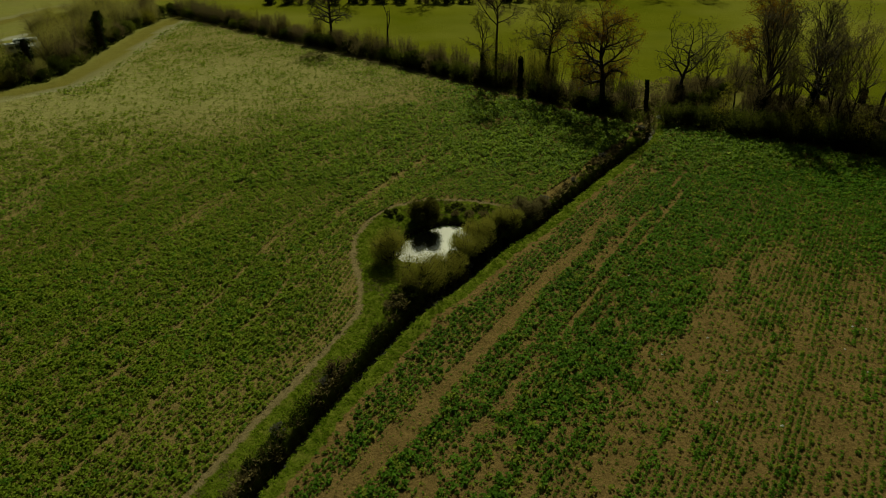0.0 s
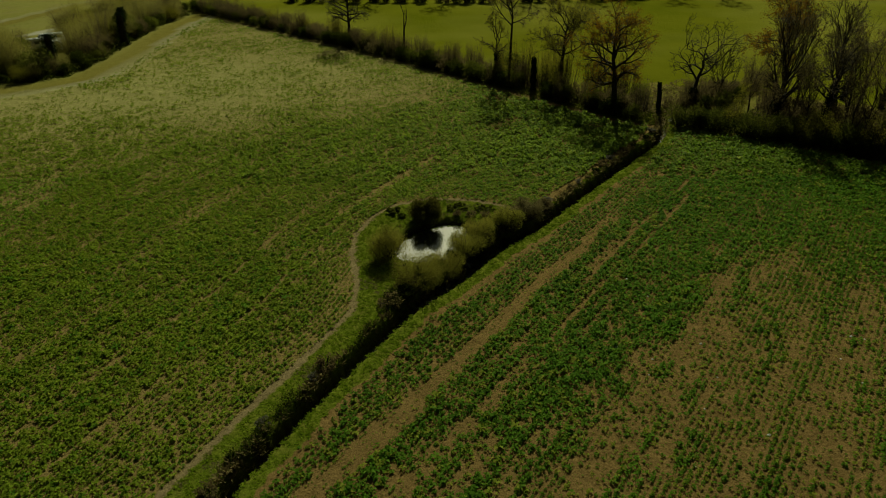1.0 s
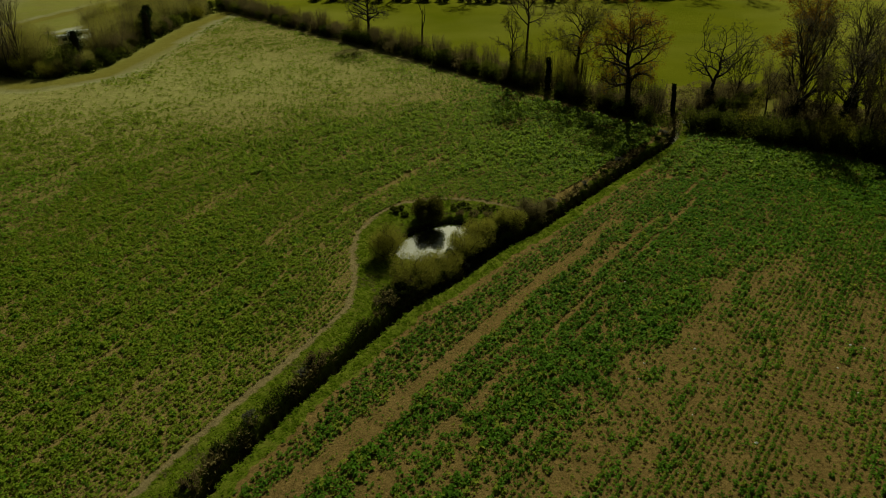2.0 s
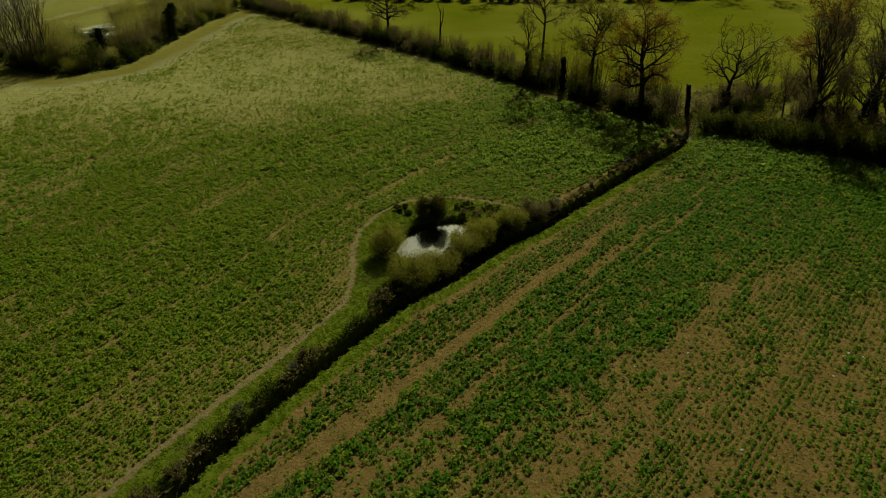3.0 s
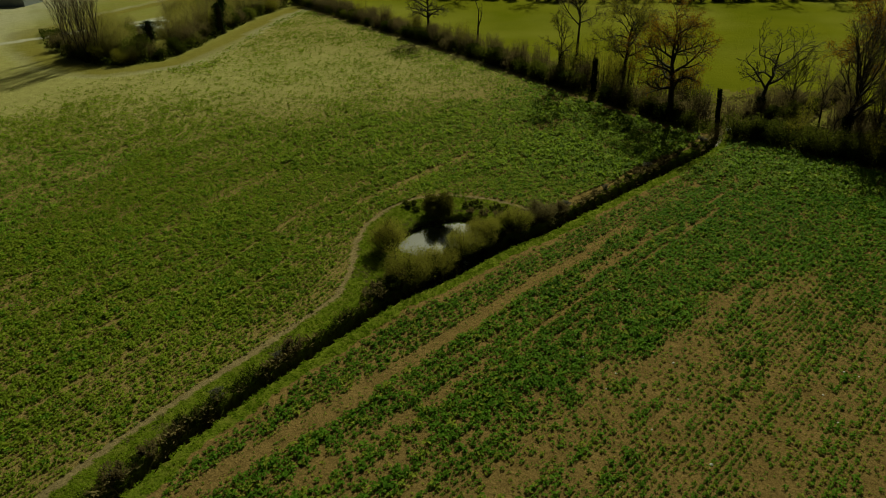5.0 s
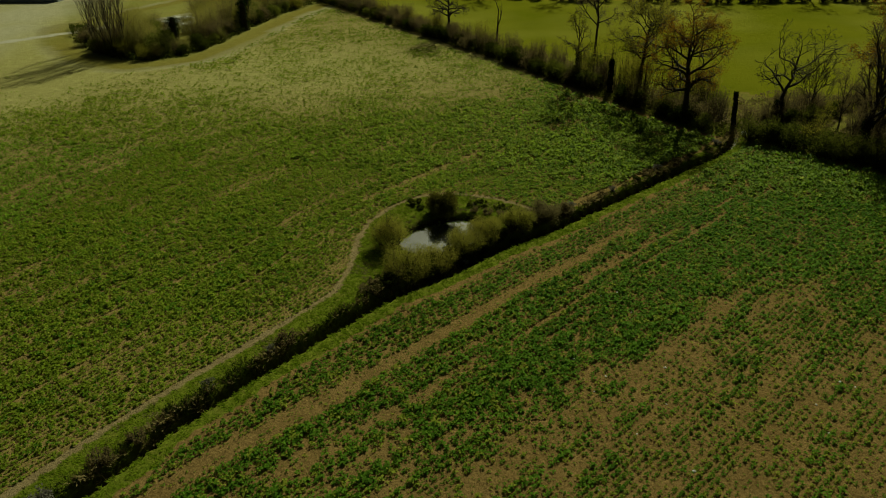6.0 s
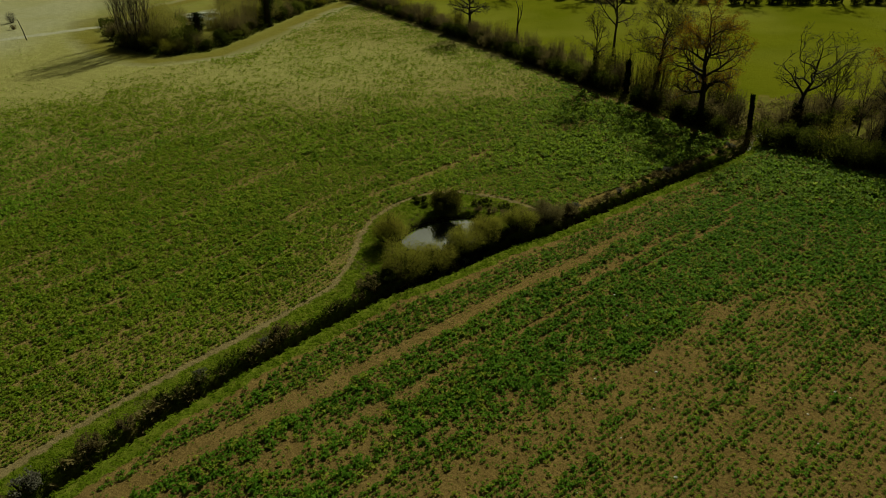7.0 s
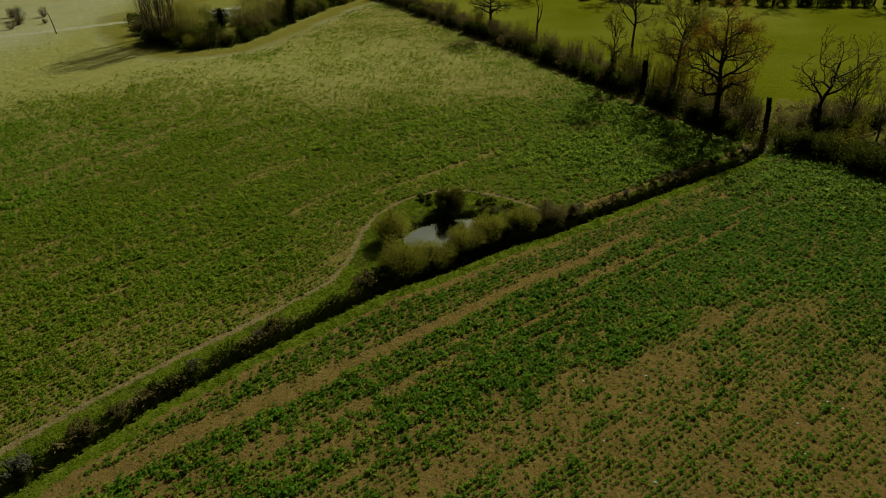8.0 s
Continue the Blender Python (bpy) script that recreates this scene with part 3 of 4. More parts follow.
for x0, x1, y0, y1, gap, step, kinds, size, tall in ((-48, 62, 18, 80, 0.46, 0.112, FULL, 0.250, 1.0), (-88, 62, 80, 112, 0.50, 0.20, THIN, 0.335, 1.1), (-88, 42, 112, 205, 0.56, 0.30, THIN, 0.325, 1.15), (-98, -48, 36, 80, 0.50, 0.17, THIN, 0.30, 1.1),
                                                     (-140, -88, 80, 140, 0.60, 0.33, THIN, 0.29, 1.15), (-140, -98, 45, 80, 0.62, 0.40, THIN, 0.30, 1.2), (-45, 62, -22, 27, 0.56, 0.48, THIN, 0.42, 1.0), (30, 75, 25, 60, 0.62, 0.56, THIN, 0.45, 1.0)):
    x, y = drill(rng, x0, x1, y0, y1, gap, step)
    near = (x > -33 - 1.7 * (y - 22)) & (x < 30 + 0.7 * (y - 28)) & (y > np.where(x > -8, 25, 18))
    near = ~near if y1 == 27 or x0 == 30 else near
    x, y = x[near], y[near]
    cov, grown = crop_cover(x, y)
    keep = rng.random(len(x)) < cov
    x, y, grown = x[keep], y[keep], grown[keep]
    sz = size * grown * np.clip(rng.lognormal(0.0, 0.33, len(x)), 0.45, 1.8)
    d, _ = along(DITCH, x, y)
    pale = rng.random(len(x)) < np.where(d > 0, 0.58 - 0.34 * smooth01(x, -8, 12) + 0.08 * smooth01(y - 0.9 * x, 70, 150), 0.17 + 0.20 * (1 - smooth01(grown, 0.45, 0.75))) + 0.25 * hill(x, y) + 0.32 * brow(x, y)
    even = (d > 0) & (rng.random(len(x)) < 0.66 - 0.45 * brow(x, y))
    for sel, mat, label in ((~pale & ~even, CROP, "low leafy green crop plants in the tilled field"), (pale & ~even, CROP_PALE, "low yellowish crop plants in the tilled field"), (even, CROP_WEST, "low mid-green crop plants beside the track")):
        if sel.sum() > 50:
            tagged(scatter("crop_plants", mat, x[sel], y[sel], sz[sel], kinds, rng, tall), label, "crop", kind="stuff")


# small seedlings and weeds between the rows
TINY = [rosette(rng, 4) for _ in range(6)]
x, y = sow(rng, -6, 46, 26, 74, 9)
d, (half,) = along(DITCH, x, y)
keep = (d < 0) & (-d - half > 2.0) & (crop_cover(x, y)[0] < 0.9) & (x < 30 + 0.7 * (y - 28)) & (rng.random(len(x)) < 0.35 + 0.65 * fractal(x, y, 2.0, 36))
x, y = x[keep], y[keep]
tagged(scatter("seedlings", CROP_PALE, x, y, rng.uniform(0.035, 0.085, len(x)), TINY, rng, 1.0), "tiny yellowish seedlings and weeds on bare soil", "seedling", kind="stuff")
x, y = sow(rng, -30, 8, 22, 92, 5)
d, _ = along(DITCH, x, y)
v, _ = along(TRACK, x, y)
keep = (d > 2) & (v > 0.4) & (rng.random(len(x)) < fractal(x, y, 2.0, 37)) & (pond_reach(x, y) > 1.7)
x, y = x[keep], y[keep]
tagged(scatter("seedlings", CROP_PALE, x, y, rng.uniform(0.04, 0.09, len(x)), TINY, rng, 1.0), "tiny yellowish seedlings and weeds on bare soil", "seedling", kind="stuff")


def tuft(rng, blades):
    v, q = [], []
    for k in range(blades):
        a = rng.uniform(0, 2 * math.pi)
        ca, sa = math.cos(a), math.sin(a)
        r, lean, hgt, w = rng.uniform(0, 0.5), rng.uniform(0.5, 1.1), rng.uniform(0.3, 0.8), rng.uniform(0.06, 0.12)
        b = len(v)
        bx, by = r * math.cos(a * 3.1), r * math.sin(a * 3.1)
        v += [(bx - w * sa, by + w * ca, 0), (bx + w * sa, by - w * ca, 0), (bx + lean * 0.5 * ca + w * sa, by + lean * 0.5 * sa - w * ca, hgt * 0.7), (bx + lean * ca, by + lean * sa, hgt)]
        q.append((b, b + 1, b + 2, b + 3))
    return np.array(v), np.array(q)


TUFTS = [tuft(rng, 9) for _ in range(8)]
x, y = sow(rng, -24, 40, 16, 110, 12)
g, p, t, m = field_zones(x, y)
d, (half,) = along(DITCH, x, y)
keep = ~((d > 0) & (d < half + 2.2) & (y > 51) & (y < 70)) & (g > 0.5) & (t < 0.5) & (ground_height(x, y) > -0.6) & (rng.random(len(x)) < 0.9) & (p < 0.5)
x, y = x[keep], y[keep]
tagged(scatter("verge_grass", GRASS, x, y, rng.uniform(0.16, 0.34, len(x)), TUFTS, rng, 0.38), "rough green grass along ditch and pond", "grass", kind="stuff")
x, y = sow(rng, -24, 40, 16, 80, 9)
g, p, t, m = field_zones(x, y)
d, _ = along(DITCH, x, y)
keep = (d > 0) & (g > 0.5) & (t < 0.5) & (ground_height(x, y) > -0.4) & (p < 0.5) & (fractal(x, y, 2.4, 62) > 0.58)
x, y = x[keep], y[keep]
tagged(scatter("verge_grass", DRY, x, y, rng.uniform(0.14, 0.30, len(x)), TUFTS, rng, 0.45), "dry tan grass among the green verge", "grass", kind="stuff")
# dead stalks along the ditch's far bank
x, y = sow(rng, -24, 34, 14, 108, 40)
d, (half,) = along(DITCH, x, y)
keep = (d > half * 0.75) & (d < half + 0.45) & (rng.random(len(x)) < 0.06 + 0.5 * smooth01(fractal(x, y, 5.0, 61), 0.5, 0.66))
x, y = x[keep], y[keep]
tagged(scatter("bank_stalks", DRY, x, y, rng.uniform(0.25, 0.65, len(x)), TUFTS, rng, 1.1), "pale dead stalks and grasses along the ditch bank", "grass", kind="stuff")

# ---- trees and bushes ----


def grow(rng, start, heading, length, radius, level, out, plan, clear=0.35):
    """One limb and those that grow from it; plan gives for each level (children, length share, angle, wander, up)."""
    n = 6 if level < 2 else 4 if level == 2 else 3 if level == 3 else 2
    children, share, angle, wander, up = plan[level]
    pts, rads = [np.array(start)], [radius]
    h = np.array(heading, dtype=float)
    for k in range(n):
        h = h + rng.normal(size=3) * wander + np.array((0, 0, up))
        h /= np.linalg.norm(h)
        pts.append(pts[-1] + h * length / n)
        rads.append(radius * (1 - 0.8 * (k + 1) / n) if level else radius * (1 - 0.86 * (k + 1) / n))
    out[level].append((pts, rads))
    if level + 1 < len(plan) and children:
        lo = clear if level == 0 else 0.2
        for c in range(children):
            f = lo + (1 - lo) * (c + rng.uniform(0.1, 0.9)) / children
            k = min(int(f * n), n - 1)
            p = pts[k] + (pts[k + 1] - pts[k]) * (f * n - k)
            hd = pts[k + 1] - pts[k]
            hd = hd / np.linalg.norm(hd)
            side = rng.normal(size=3)
            if level == 0:
                side = np.array((math.cos(c * 2.4 + 1.0), math.sin(c * 2.4 + 1.0), 0.0)) + side * 0.25
            side -= side.dot(hd) * hd
            side /= np.linalg.norm(side)
            a = radians(angle * rng.uniform(0.75, 1.2) * ((1.45 - 0.75 * f) if level == 0 else 1.0))
            r = max(radius * (1 - 0.7 * f) * 0.68, 0.022)
            grow(rng, p, hd * math.cos(a) + side * math.sin(a), length * share * rng.uniform(0.65, 1.2) * ((0.42 + 0.85 * math.sin(math.pi * (0.14 + 0.66 * (f - lo) / (1 - lo)))) if level == 0 else (1.15 - 0.5 * f)), r, level + 1, out, plan, clear)


def make_tree(name, label, height, radius, seed, plan, buds=None, bud_count=0, bud_size=0.2, lean=(0, 0), ivy=0.0, trunk_share=0.75, group="", clear=0.35, twigs=TWIG):
    """A tree: trunk, each main limb with its boughs, and a crown of twigs with or without buds."""
    rng = np.random.default_rng(seed)
    out = [[] for _ in plan]
    grow(rng, (0, 0, -0.3), (lean[0], lean[1], 1.0), height * trunk_share, radius, 0, out, plan, clear)
    tree = tagged(new(name), label, "tree", group)
    v, q = tubes(out[0], 9)
    trunk = part("trunk", mesh_of("trunk", v, q, BARK, True), tree)
    per = max(1, len(out[2]) // max(1, len(out[1])))
    for k, limb in enumerate(out[1]):
        v, q = tubes([limb] + out[2][k * per:(k + 1) * per], 5)
        part("limb", mesh_of("limb", v, q, BARK, True), tree)
    fine = [p for lev in out[3:] for p in lev]
    v, q = tubes([(p, [max(r, 0.016) for r in rad]) for p, rad in fine], 3)
    more = None
    if buds is not None:
        tips = np.array([p[-1] for lev in out[2:] for p, _ in lev])
        c = tips[rng.integers(0, len(tips), bud_count)] + rng.normal(size=(bud_count, 3)) * 0.3
        more = (*leaf_quads(rng, c, bud_size), buds)
    part("crown", mesh_of("crown", v, q, twigs, False, more), tree)
    if ivy:
        pts = np.array(out[0][0][0])
        f = rng.uniform(0.02, ivy, 1100) * (len(pts) - 1)
        k = np.minimum(f.astype(int), len(pts) - 2)
        c = pts[k] + (pts[k + 1] - pts[k]) * (f - k)[:, None]
        off = rng.normal(size=(1100, 3))
        off[:, 2] *= 0.4
        off *= ((radius + 0.18) / (np.linalg.norm(off, axis=1) + 1e-6))[:, None] * rng.uniform(0.6, 1.25, 1100)[:, None]
        v, q = leaf_quads(rng, c + off, 0.26)
        part("ivy", mesh_of("ivy", v, q, IVY), trunk, "dark ivy leaves wrapped round the trunk")
    return tree


def make_bush(name, label, width, height, seed, mat, leaves=2600, leaf=0.2, lumps=9, stem=BARK, group="", category="bush", twig=None, wands=30):
    """A many-stemmed shrub: leaning stems, and leaves in uneven lumps with gaps."""
    rng = np.random.default_rng(seed)
    bush = tagged(new(name), label, category, group)
    centres, radii, paths = [], [], []
    for k in range(lumps):
        a, r = rng.uniform(0, 2 * math.pi), math.sqrt(rng.uniform(0, 1)) * 0.36 * width
        hz = height * rng.uniform(0.14, 0.78) * (1 - 0.35 * (r / (0.5 * width)) ** 2)
        centres.append((r * math.cos(a), r * math.sin(a), hz))
        radii.append(rng.uniform(0.13, 0.25) * min(width, height * 1.3))
        foot = np.array((0.25 * r * math.cos(a), 0.25 * r * math.sin(a), -0.2))
        mid = foot * 0.5 + np.array(centres[-1]) * 0.5 + rng.normal(size=3) * 0.15
        paths.append(([foot, mid, np.array(centres[-1])], [0.07, 0.05, 0.02]))
    for k in range(wands):
        j = rng.integers(0, lumps)
        c = np.array(centres[j])
        d = rng.normal(size=3)
        d[2] = abs(d[2]) + 0.5
        d /= np.linalg.norm(d)
        paths.append(([c, c + d * radii[j] * 0.8, c + d * radii[j] * rng.uniform(1.0, 1.5)], [0.022, 0.014, 0.007]))
    v, q = tubes(paths, 4)
    part("trunk", mesh_of("trunk", v, q, stem), bush)
    per = np.array(radii) ** 2
    which = rng.choice(lumps, leaves, p=per / per.sum())
    d = rng.normal(size=(leaves, 3))
    d /= np.linalg.norm(d, axis=1)[:, None]
    rr = np.array(radii)[which] * np.where(rng.random(leaves) < 0.2, rng.uniform(0.9, 1.45, leaves), rng.uniform(0.35, 1.1, leaves) ** 0.7)
    c = np.array(centres)[which] + d * rr[:, None] * np.array((1, 1, 0.9))
    c[:, 2] = np.abs(c[:, 2]) + 0.04
    v, q = leaf_quads(rng, c, leaf)
    part("crown", mesh_of("crown", v, q, mat), bush)
    return bush


def place(ob, x, y, turn=0.0, scale=1.0, sink=0.0):
    """Stands a thing on the ground."""
    z = float(ground_height(np.array([x]), np.array([y]))[0])
    ob.location = (x, y, z - sink)
    ob.rotation_euler = (0, 0, radians(turn))
    ob.scale = (scale, scale, scale)
    return ob


def again(ob, x, y, turn, scale=1.0):
    z = float(ground_height(np.array([x]), np.array([y]))[0])
    made = copy_thing(ob, pose(x, y, z, 0, 0, turn))
    made.scale = (scale, scale, scale)
    return made


def make_coppice(name, label, width, height, seed, mat, wands=70, leaves=900, leaf=0.16, group="", upright=0.25):
    """A leafless thicket of thin upright stems from one stool."""
    rng = np.random.default_rng(seed)
    bush = tagged(new(name), label, "shrub", group)
    paths, tips = [], []
    for k in range(wands):
        a, r = rng.uniform(0, 2 * math.pi), math.sqrt(rng.uniform(0, 1)) * 0.32 * width
        foot = np.array((r * math.cos(a), r * math.sin(a), -0.1))
        top = foot + np.array((math.cos(a) * upright * width * rng.uniform(0, 1), math.sin(a) * upright * width * rng.uniform(0, 1), height * rng.uniform(0.55, 1.0)))
        mid = foot * 0.5 + top * 0.5 + rng.normal(size=3) * 0.12
        paths.append(([foot, mid, top], [0.035, 0.024, 0.008]))
        tips.append((mid, top))
    v, q = tubes(paths, 3)
    part("trunk", mesh_of("trunk", v, q, TWIG), bush)
    j = rng.integers(0, wands, leaves)
    f = rng.uniform(0, 1, leaves)[:, None]
    m, t = np.array([a for a, _ in tips])[j], np.array([b for _, b in tips])[j]
    v, q = leaf_quads(rng, m + (t - m) * f + rng.normal(size=(leaves, 3)) * 0.22, leaf)
    part("crown", mesh_of("crown", v, q, mat), bush)
    return bush


class Nursery:
    """Things of a few kinds, set out again and again."""

    def __init__(self, kinds):
        self.kinds, self.used = kinds, [False] * len(kinds)

    def put(self, k, x, y, turn, size):
        if self.used[k]:
            return again(self.kinds[k], x, y, turn, size)
        self.used[k] = True
        return place(self.kinds[k], x, y, turn, size)


def row_of(path, gap, back0, back1, seed, size0=0.75, size1=1.25):
    """Places along a line, set back to its left."""
    rng = np.random.default_rng(seed)
    pts, spots = np.array(path), []
    clear = ((31.1, 103.2, 3.4), (24.4, 103.6, 2.3), (12.8, 118.0, 1.8))
    for p, q in zip(pts[:-1], pts[1:]):
        L = np.hypot(*(q - p))
        d = (q - p) / L
        for k in range(max(1, int(L / gap))):
            s, b = (k + rng.uniform(0, 1)) * gap, rng.uniform(back0, back1)
            x, y = p[0] + d[0] * s - d[1] * b, p[1] + d[1] * s + d[0] * b
            spot = (x, y, rng.uniform(0, 360), rng.uniform(size0, size1), rng.random())
            if all(math.hypot(x - cx, y - cy) > r for cx, cy, r in clear):
                spots.append(spot)
    return spots


# bushes round the pond and on the ditch's bank
place(make_bush("pond_bush", "dense dark hawthorn bush on the pond's far bank", 3.6, 2.6, 101, THORN, 22000, 0.11, 32, wands=60), -2.8, 67.6)
place(make_bush("pond_bush", "rounded olive willow bush beside pond and track", 4.4, 3.6, 102, WILLOW, 17000, 0.075, 34, wands=60), -6.0, 59.4)
place(make_bush("ditch_bush", "broad olive willow bush between pond and ditch", 5.4, 2.9, 103, WILLOW, 17000, 0.075, 40, wands=60), -2.8, 54.4)
place(make_bush("ditch_bush", "broad olive willow bush between pond and ditch", 5.0, 2.7, 117, WILLOW, 17000, 0.075, 38, wands=60), -0.5, 56.8)
place(make_bush("ditch_bush", "olive willow bush leaning over the ditch by the pond", 4.2, 2.5, 104, WILLOW, 17000, 0.075, 36, wands=60), 1.6, 60.2)
place(make_bush("ditch_bush", "olive willow bush on the ditch bank", 4.6, 2.7, 105, WILLOW, 17000, 0.075, 36, wands=60), 3.0, 63.1)
place(make_bush("ditch_bush", "tan and olive thorn bush on the ditch bank", 4.4, 2.5, 118, WILLOW, 17000, 0.075, 34, wands=60), 5.7, 65.7)
place(make_bush("ditch_bush", "straw-coloured leafless thorn bush on the ditch bank", 3.8, 2.4, 106, STRAW, 15000, 0.075, 32, wands=60), 8.3, 68.2)
place(make_bush("ditch_bush", "pale straw-coloured scrub on the ditch bank", 3.4, 1.9, 119, STRAW, 9000, 0.075, 26, wands=40), 6.4, 67.3)
place(make_bush("ditch_bush", "pale straw-coloured scrub on the ditch bank", 2.4, 1.3, 120, STRAW, 5000, 0.075, 18, wands=30), 10.6, 70.4)
place(make_bush("blossom_bush", "small thorn bush in white blossom over the ditch", 0.9, 1.5, 121, WHITEBLOOM, 260, 0.07, 7), 1.9, 59.0)
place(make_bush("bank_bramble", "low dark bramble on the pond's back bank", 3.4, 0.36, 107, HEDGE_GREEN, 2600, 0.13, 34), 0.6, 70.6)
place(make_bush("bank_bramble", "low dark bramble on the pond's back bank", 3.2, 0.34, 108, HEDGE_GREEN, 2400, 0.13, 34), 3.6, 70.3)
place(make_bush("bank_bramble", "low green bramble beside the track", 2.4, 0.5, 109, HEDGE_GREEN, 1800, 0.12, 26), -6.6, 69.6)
bramble = Nursery([make_bush("bank_bramble", "brown leafless bramble on the ditch bank", 2.2, 1.1, 111, TAN, 900, 0.12, 16, wands=20, group="bank brambles"),
                   make_bush("bank_bramble", "dark green bramble on the ditch bank", 1.9, 0.9, 112, HOLLY, 900, 0.13, 15, wands=8, group="bank brambles"),
                   make_bush("bank_bramble", "pale grey thorn scrub on the ditch bank", 2.0, 1.0, 113, GREY, 900, 0.11, 15, wands=20, group="bank brambles")])
for x, y, turn, size, roll in row_of([p[:2] for p in DITCH[1:6]], 2.9, 1.0, 1.4, 5, 0.5, 1.0) + row_of([p[:2] for p in DITCH[9:14]], 2.4, 1.3, 1.8, 6, 0.4, 0.75):
    bramble.put(0 if roll < 0.45 else 1 if roll < 0.75 else 2, x, y, turn, size)
for x, y, turn, size, roll in row_of([(-5.4, 51.4), (-2.0, 55.6), (2.2, 61.4), (7.4, 67.6)], 0.8, -0.9, -0.1, 7, 0.9, 1.4):
    bramble.put(1 if roll < 0.8 else 0, x, y, turn, size)
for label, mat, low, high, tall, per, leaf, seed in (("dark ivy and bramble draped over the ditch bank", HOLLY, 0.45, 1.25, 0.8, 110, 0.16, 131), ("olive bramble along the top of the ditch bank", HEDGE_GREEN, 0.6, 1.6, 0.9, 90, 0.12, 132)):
    rng = np.random.default_rng(seed)
    x, y = sow(rng, -36, -2, -20, 52, per)
    d, _ = along(DITCH, x, y)
    lump = fractal(x, y, 2.2, 133)
    keep = (d > low) & (d < high + 1.2 * (lump - 0.5)) & (rng.random(len(x)) < smooth01(lump, 0.42, 0.60))
    x, y, lump = x[keep], y[keep], lump[keep]
    z = ground_height(x, y) + tall * smooth01(lump, 0.3, 0.8) * rng.uniform(0.05, 1.0, len(x))
    v, q = leaf_quads(rng, np.stack([x, y, z], axis=-1), leaf)
    tagged(new("bank_scrub", mesh_of("bank_scrub", v, q, mat)), label, "undergrowth", kind="stuff")
bramble.put(0, -4.9, 50.6, 40, 1.15)
for x, y, size in ((0.6, 68.9, 0.55), (2.1, 68.7, 0.65), (3.7, 68.4, 0.7), (5.2, 68.8, 0.6), (-5.6, 68.3, 0.6)):
    bramble.put(0 if x > 0 else 1, x, y, x * 61, size)
bramble.put(2, -15.9, 22.6, 10, 1.2)

# the trees of the hedge
OAK = [(17, 0.36, 58, 0.09, 0.03), (7, 0.55, 48, 0.22, 0.04), (5, 0.5, 46, 0.24, 0.04), (4, 0.6, 44, 0.24, 0.02), (0, 0, 0, 0.2, 0.0)]
GNARL = [(9, 0.62, 62, 0.16, 0.02), (6, 0.5, 55, 0.32, 0.05), (5, 0.45, 50, 0.3, 0.05), (4, 0.5, 45, 0.25, 0.03), (0, 0, 0, 0.2, 0.0)]
TALL = [(10, 0.34, 48, 0.05, 0.05), (6, 0.5, 42, 0.14, 0.08), (5, 0.5, 42, 0.18, 0.05), (3, 0.5, 40, 0.2, 0.0), (0, 0, 0, 0.2, 0.0)]
FAN = [(14, 0.62, 26, 0.06, 0.04), (6, 0.5, 28, 0.10, 0.06), (5, 0.5, 32, 0.14, 0.05), (4, 0.55, 36, 0.16, 0.03), (0, 0, 0, 0.2, 0.0)]
POPLAR = [(15, 0.42, 20, 0.03, 0.05), (5, 0.45, 20, 0.06, 0.1), (4, 0.45, 24, 0.1, 0.05), (2, 0.5, 30, 0.15, 0.0)]
place(make_tree("hedge_tree", "oak with a crown of orange-brown buds in the hedge", 17.6, 0.56, 231, OAK, BUD, 18000, 0.12, (-0.04, 0.0), 0, 0.78, "", 0.34), 24.4, 105.0, 0, 1.0, 0.3)
place(make_tree("hedge_tree", "bare oak with yellowish buds and two leaders", 18.0, 0.42, 202, OAK, LIME, 12000, 0.13, (-0.10, 0.0), 0, 0.7, "", 0.42), 17.4, 121.0)
place(make_tree("hedge_tree", "tall slender bare tree with few limbs", 19.0, 0.34, 203, TALL, TAN, 5000, 0.13, (-0.08, 0), 0, 0.85, "", 0.5), 9.6, 131.0)
place(make_tree("hedge_tree", "cut-back tree with thin pale suckers", 11.5, 0.3, 209, TALL, LIME, 2500, 0.12, (0, 0), 0.55, 0.8), 6.8, 128.0)
place(make_tree("hedge_tree", "twin-stemmed bare tree standing in the hedge", 12.0, 0.34, 204, [(2, 0.5, 24, 0.04, 0.05), (3, 0.25, 60, 0.1, 0.05), (3, 0.4, 45, 0.2, 0.05), (2, 0.5, 40, 0.2, 0.0), (0, 0, 0, 0.2, 0)]), -12.9, 151.5)
place(make_tree("hedge_tree", "wide-spreading bare oak in the hedge", 15.0, 0.42, 206, OAK), -27.0, 164.0)
place(make_tree("hedge_tree", "leaning gnarled bare oak beyond the ditch", 14.5, 0.42, 205, GNARL, None, 0, 0.2, (0.28, 0.0), 0.3, 0.7), 37.2, 109.5)
place(make_tree("hedge_tree", "thin many-stemmed bare tree beside the gnarled oak", 10.0, 0.14, 207, FAN, None, 0, 0.2, (0, 0), 0, 0.6, "", 0.1), 42.4, 112.0)
place(make_tree("hedge_tree", "dense bare tree with a fan of grey-brown boughs", 17.0, 0.46, 208, FAN, TAN, 4500, 0.11, (0, 0), 0.3, 0.62, "", 0.18), 47.5, 102.0)
place(make_tree("hedge_tree", "oak with orange-brown buds behind the thicket", 17.5, 0.4, 210, OAK, BUD, 12000, 0.18), 53.5, 117.0)
place(make_tree("hedge_tree", "tall bare ash among the thicket", 16.0, 0.34, 211, FAN, TAN, 3500, 0.12, (0, 0), 0.4, 0.7, "", 0.25), 58.0, 106.0)
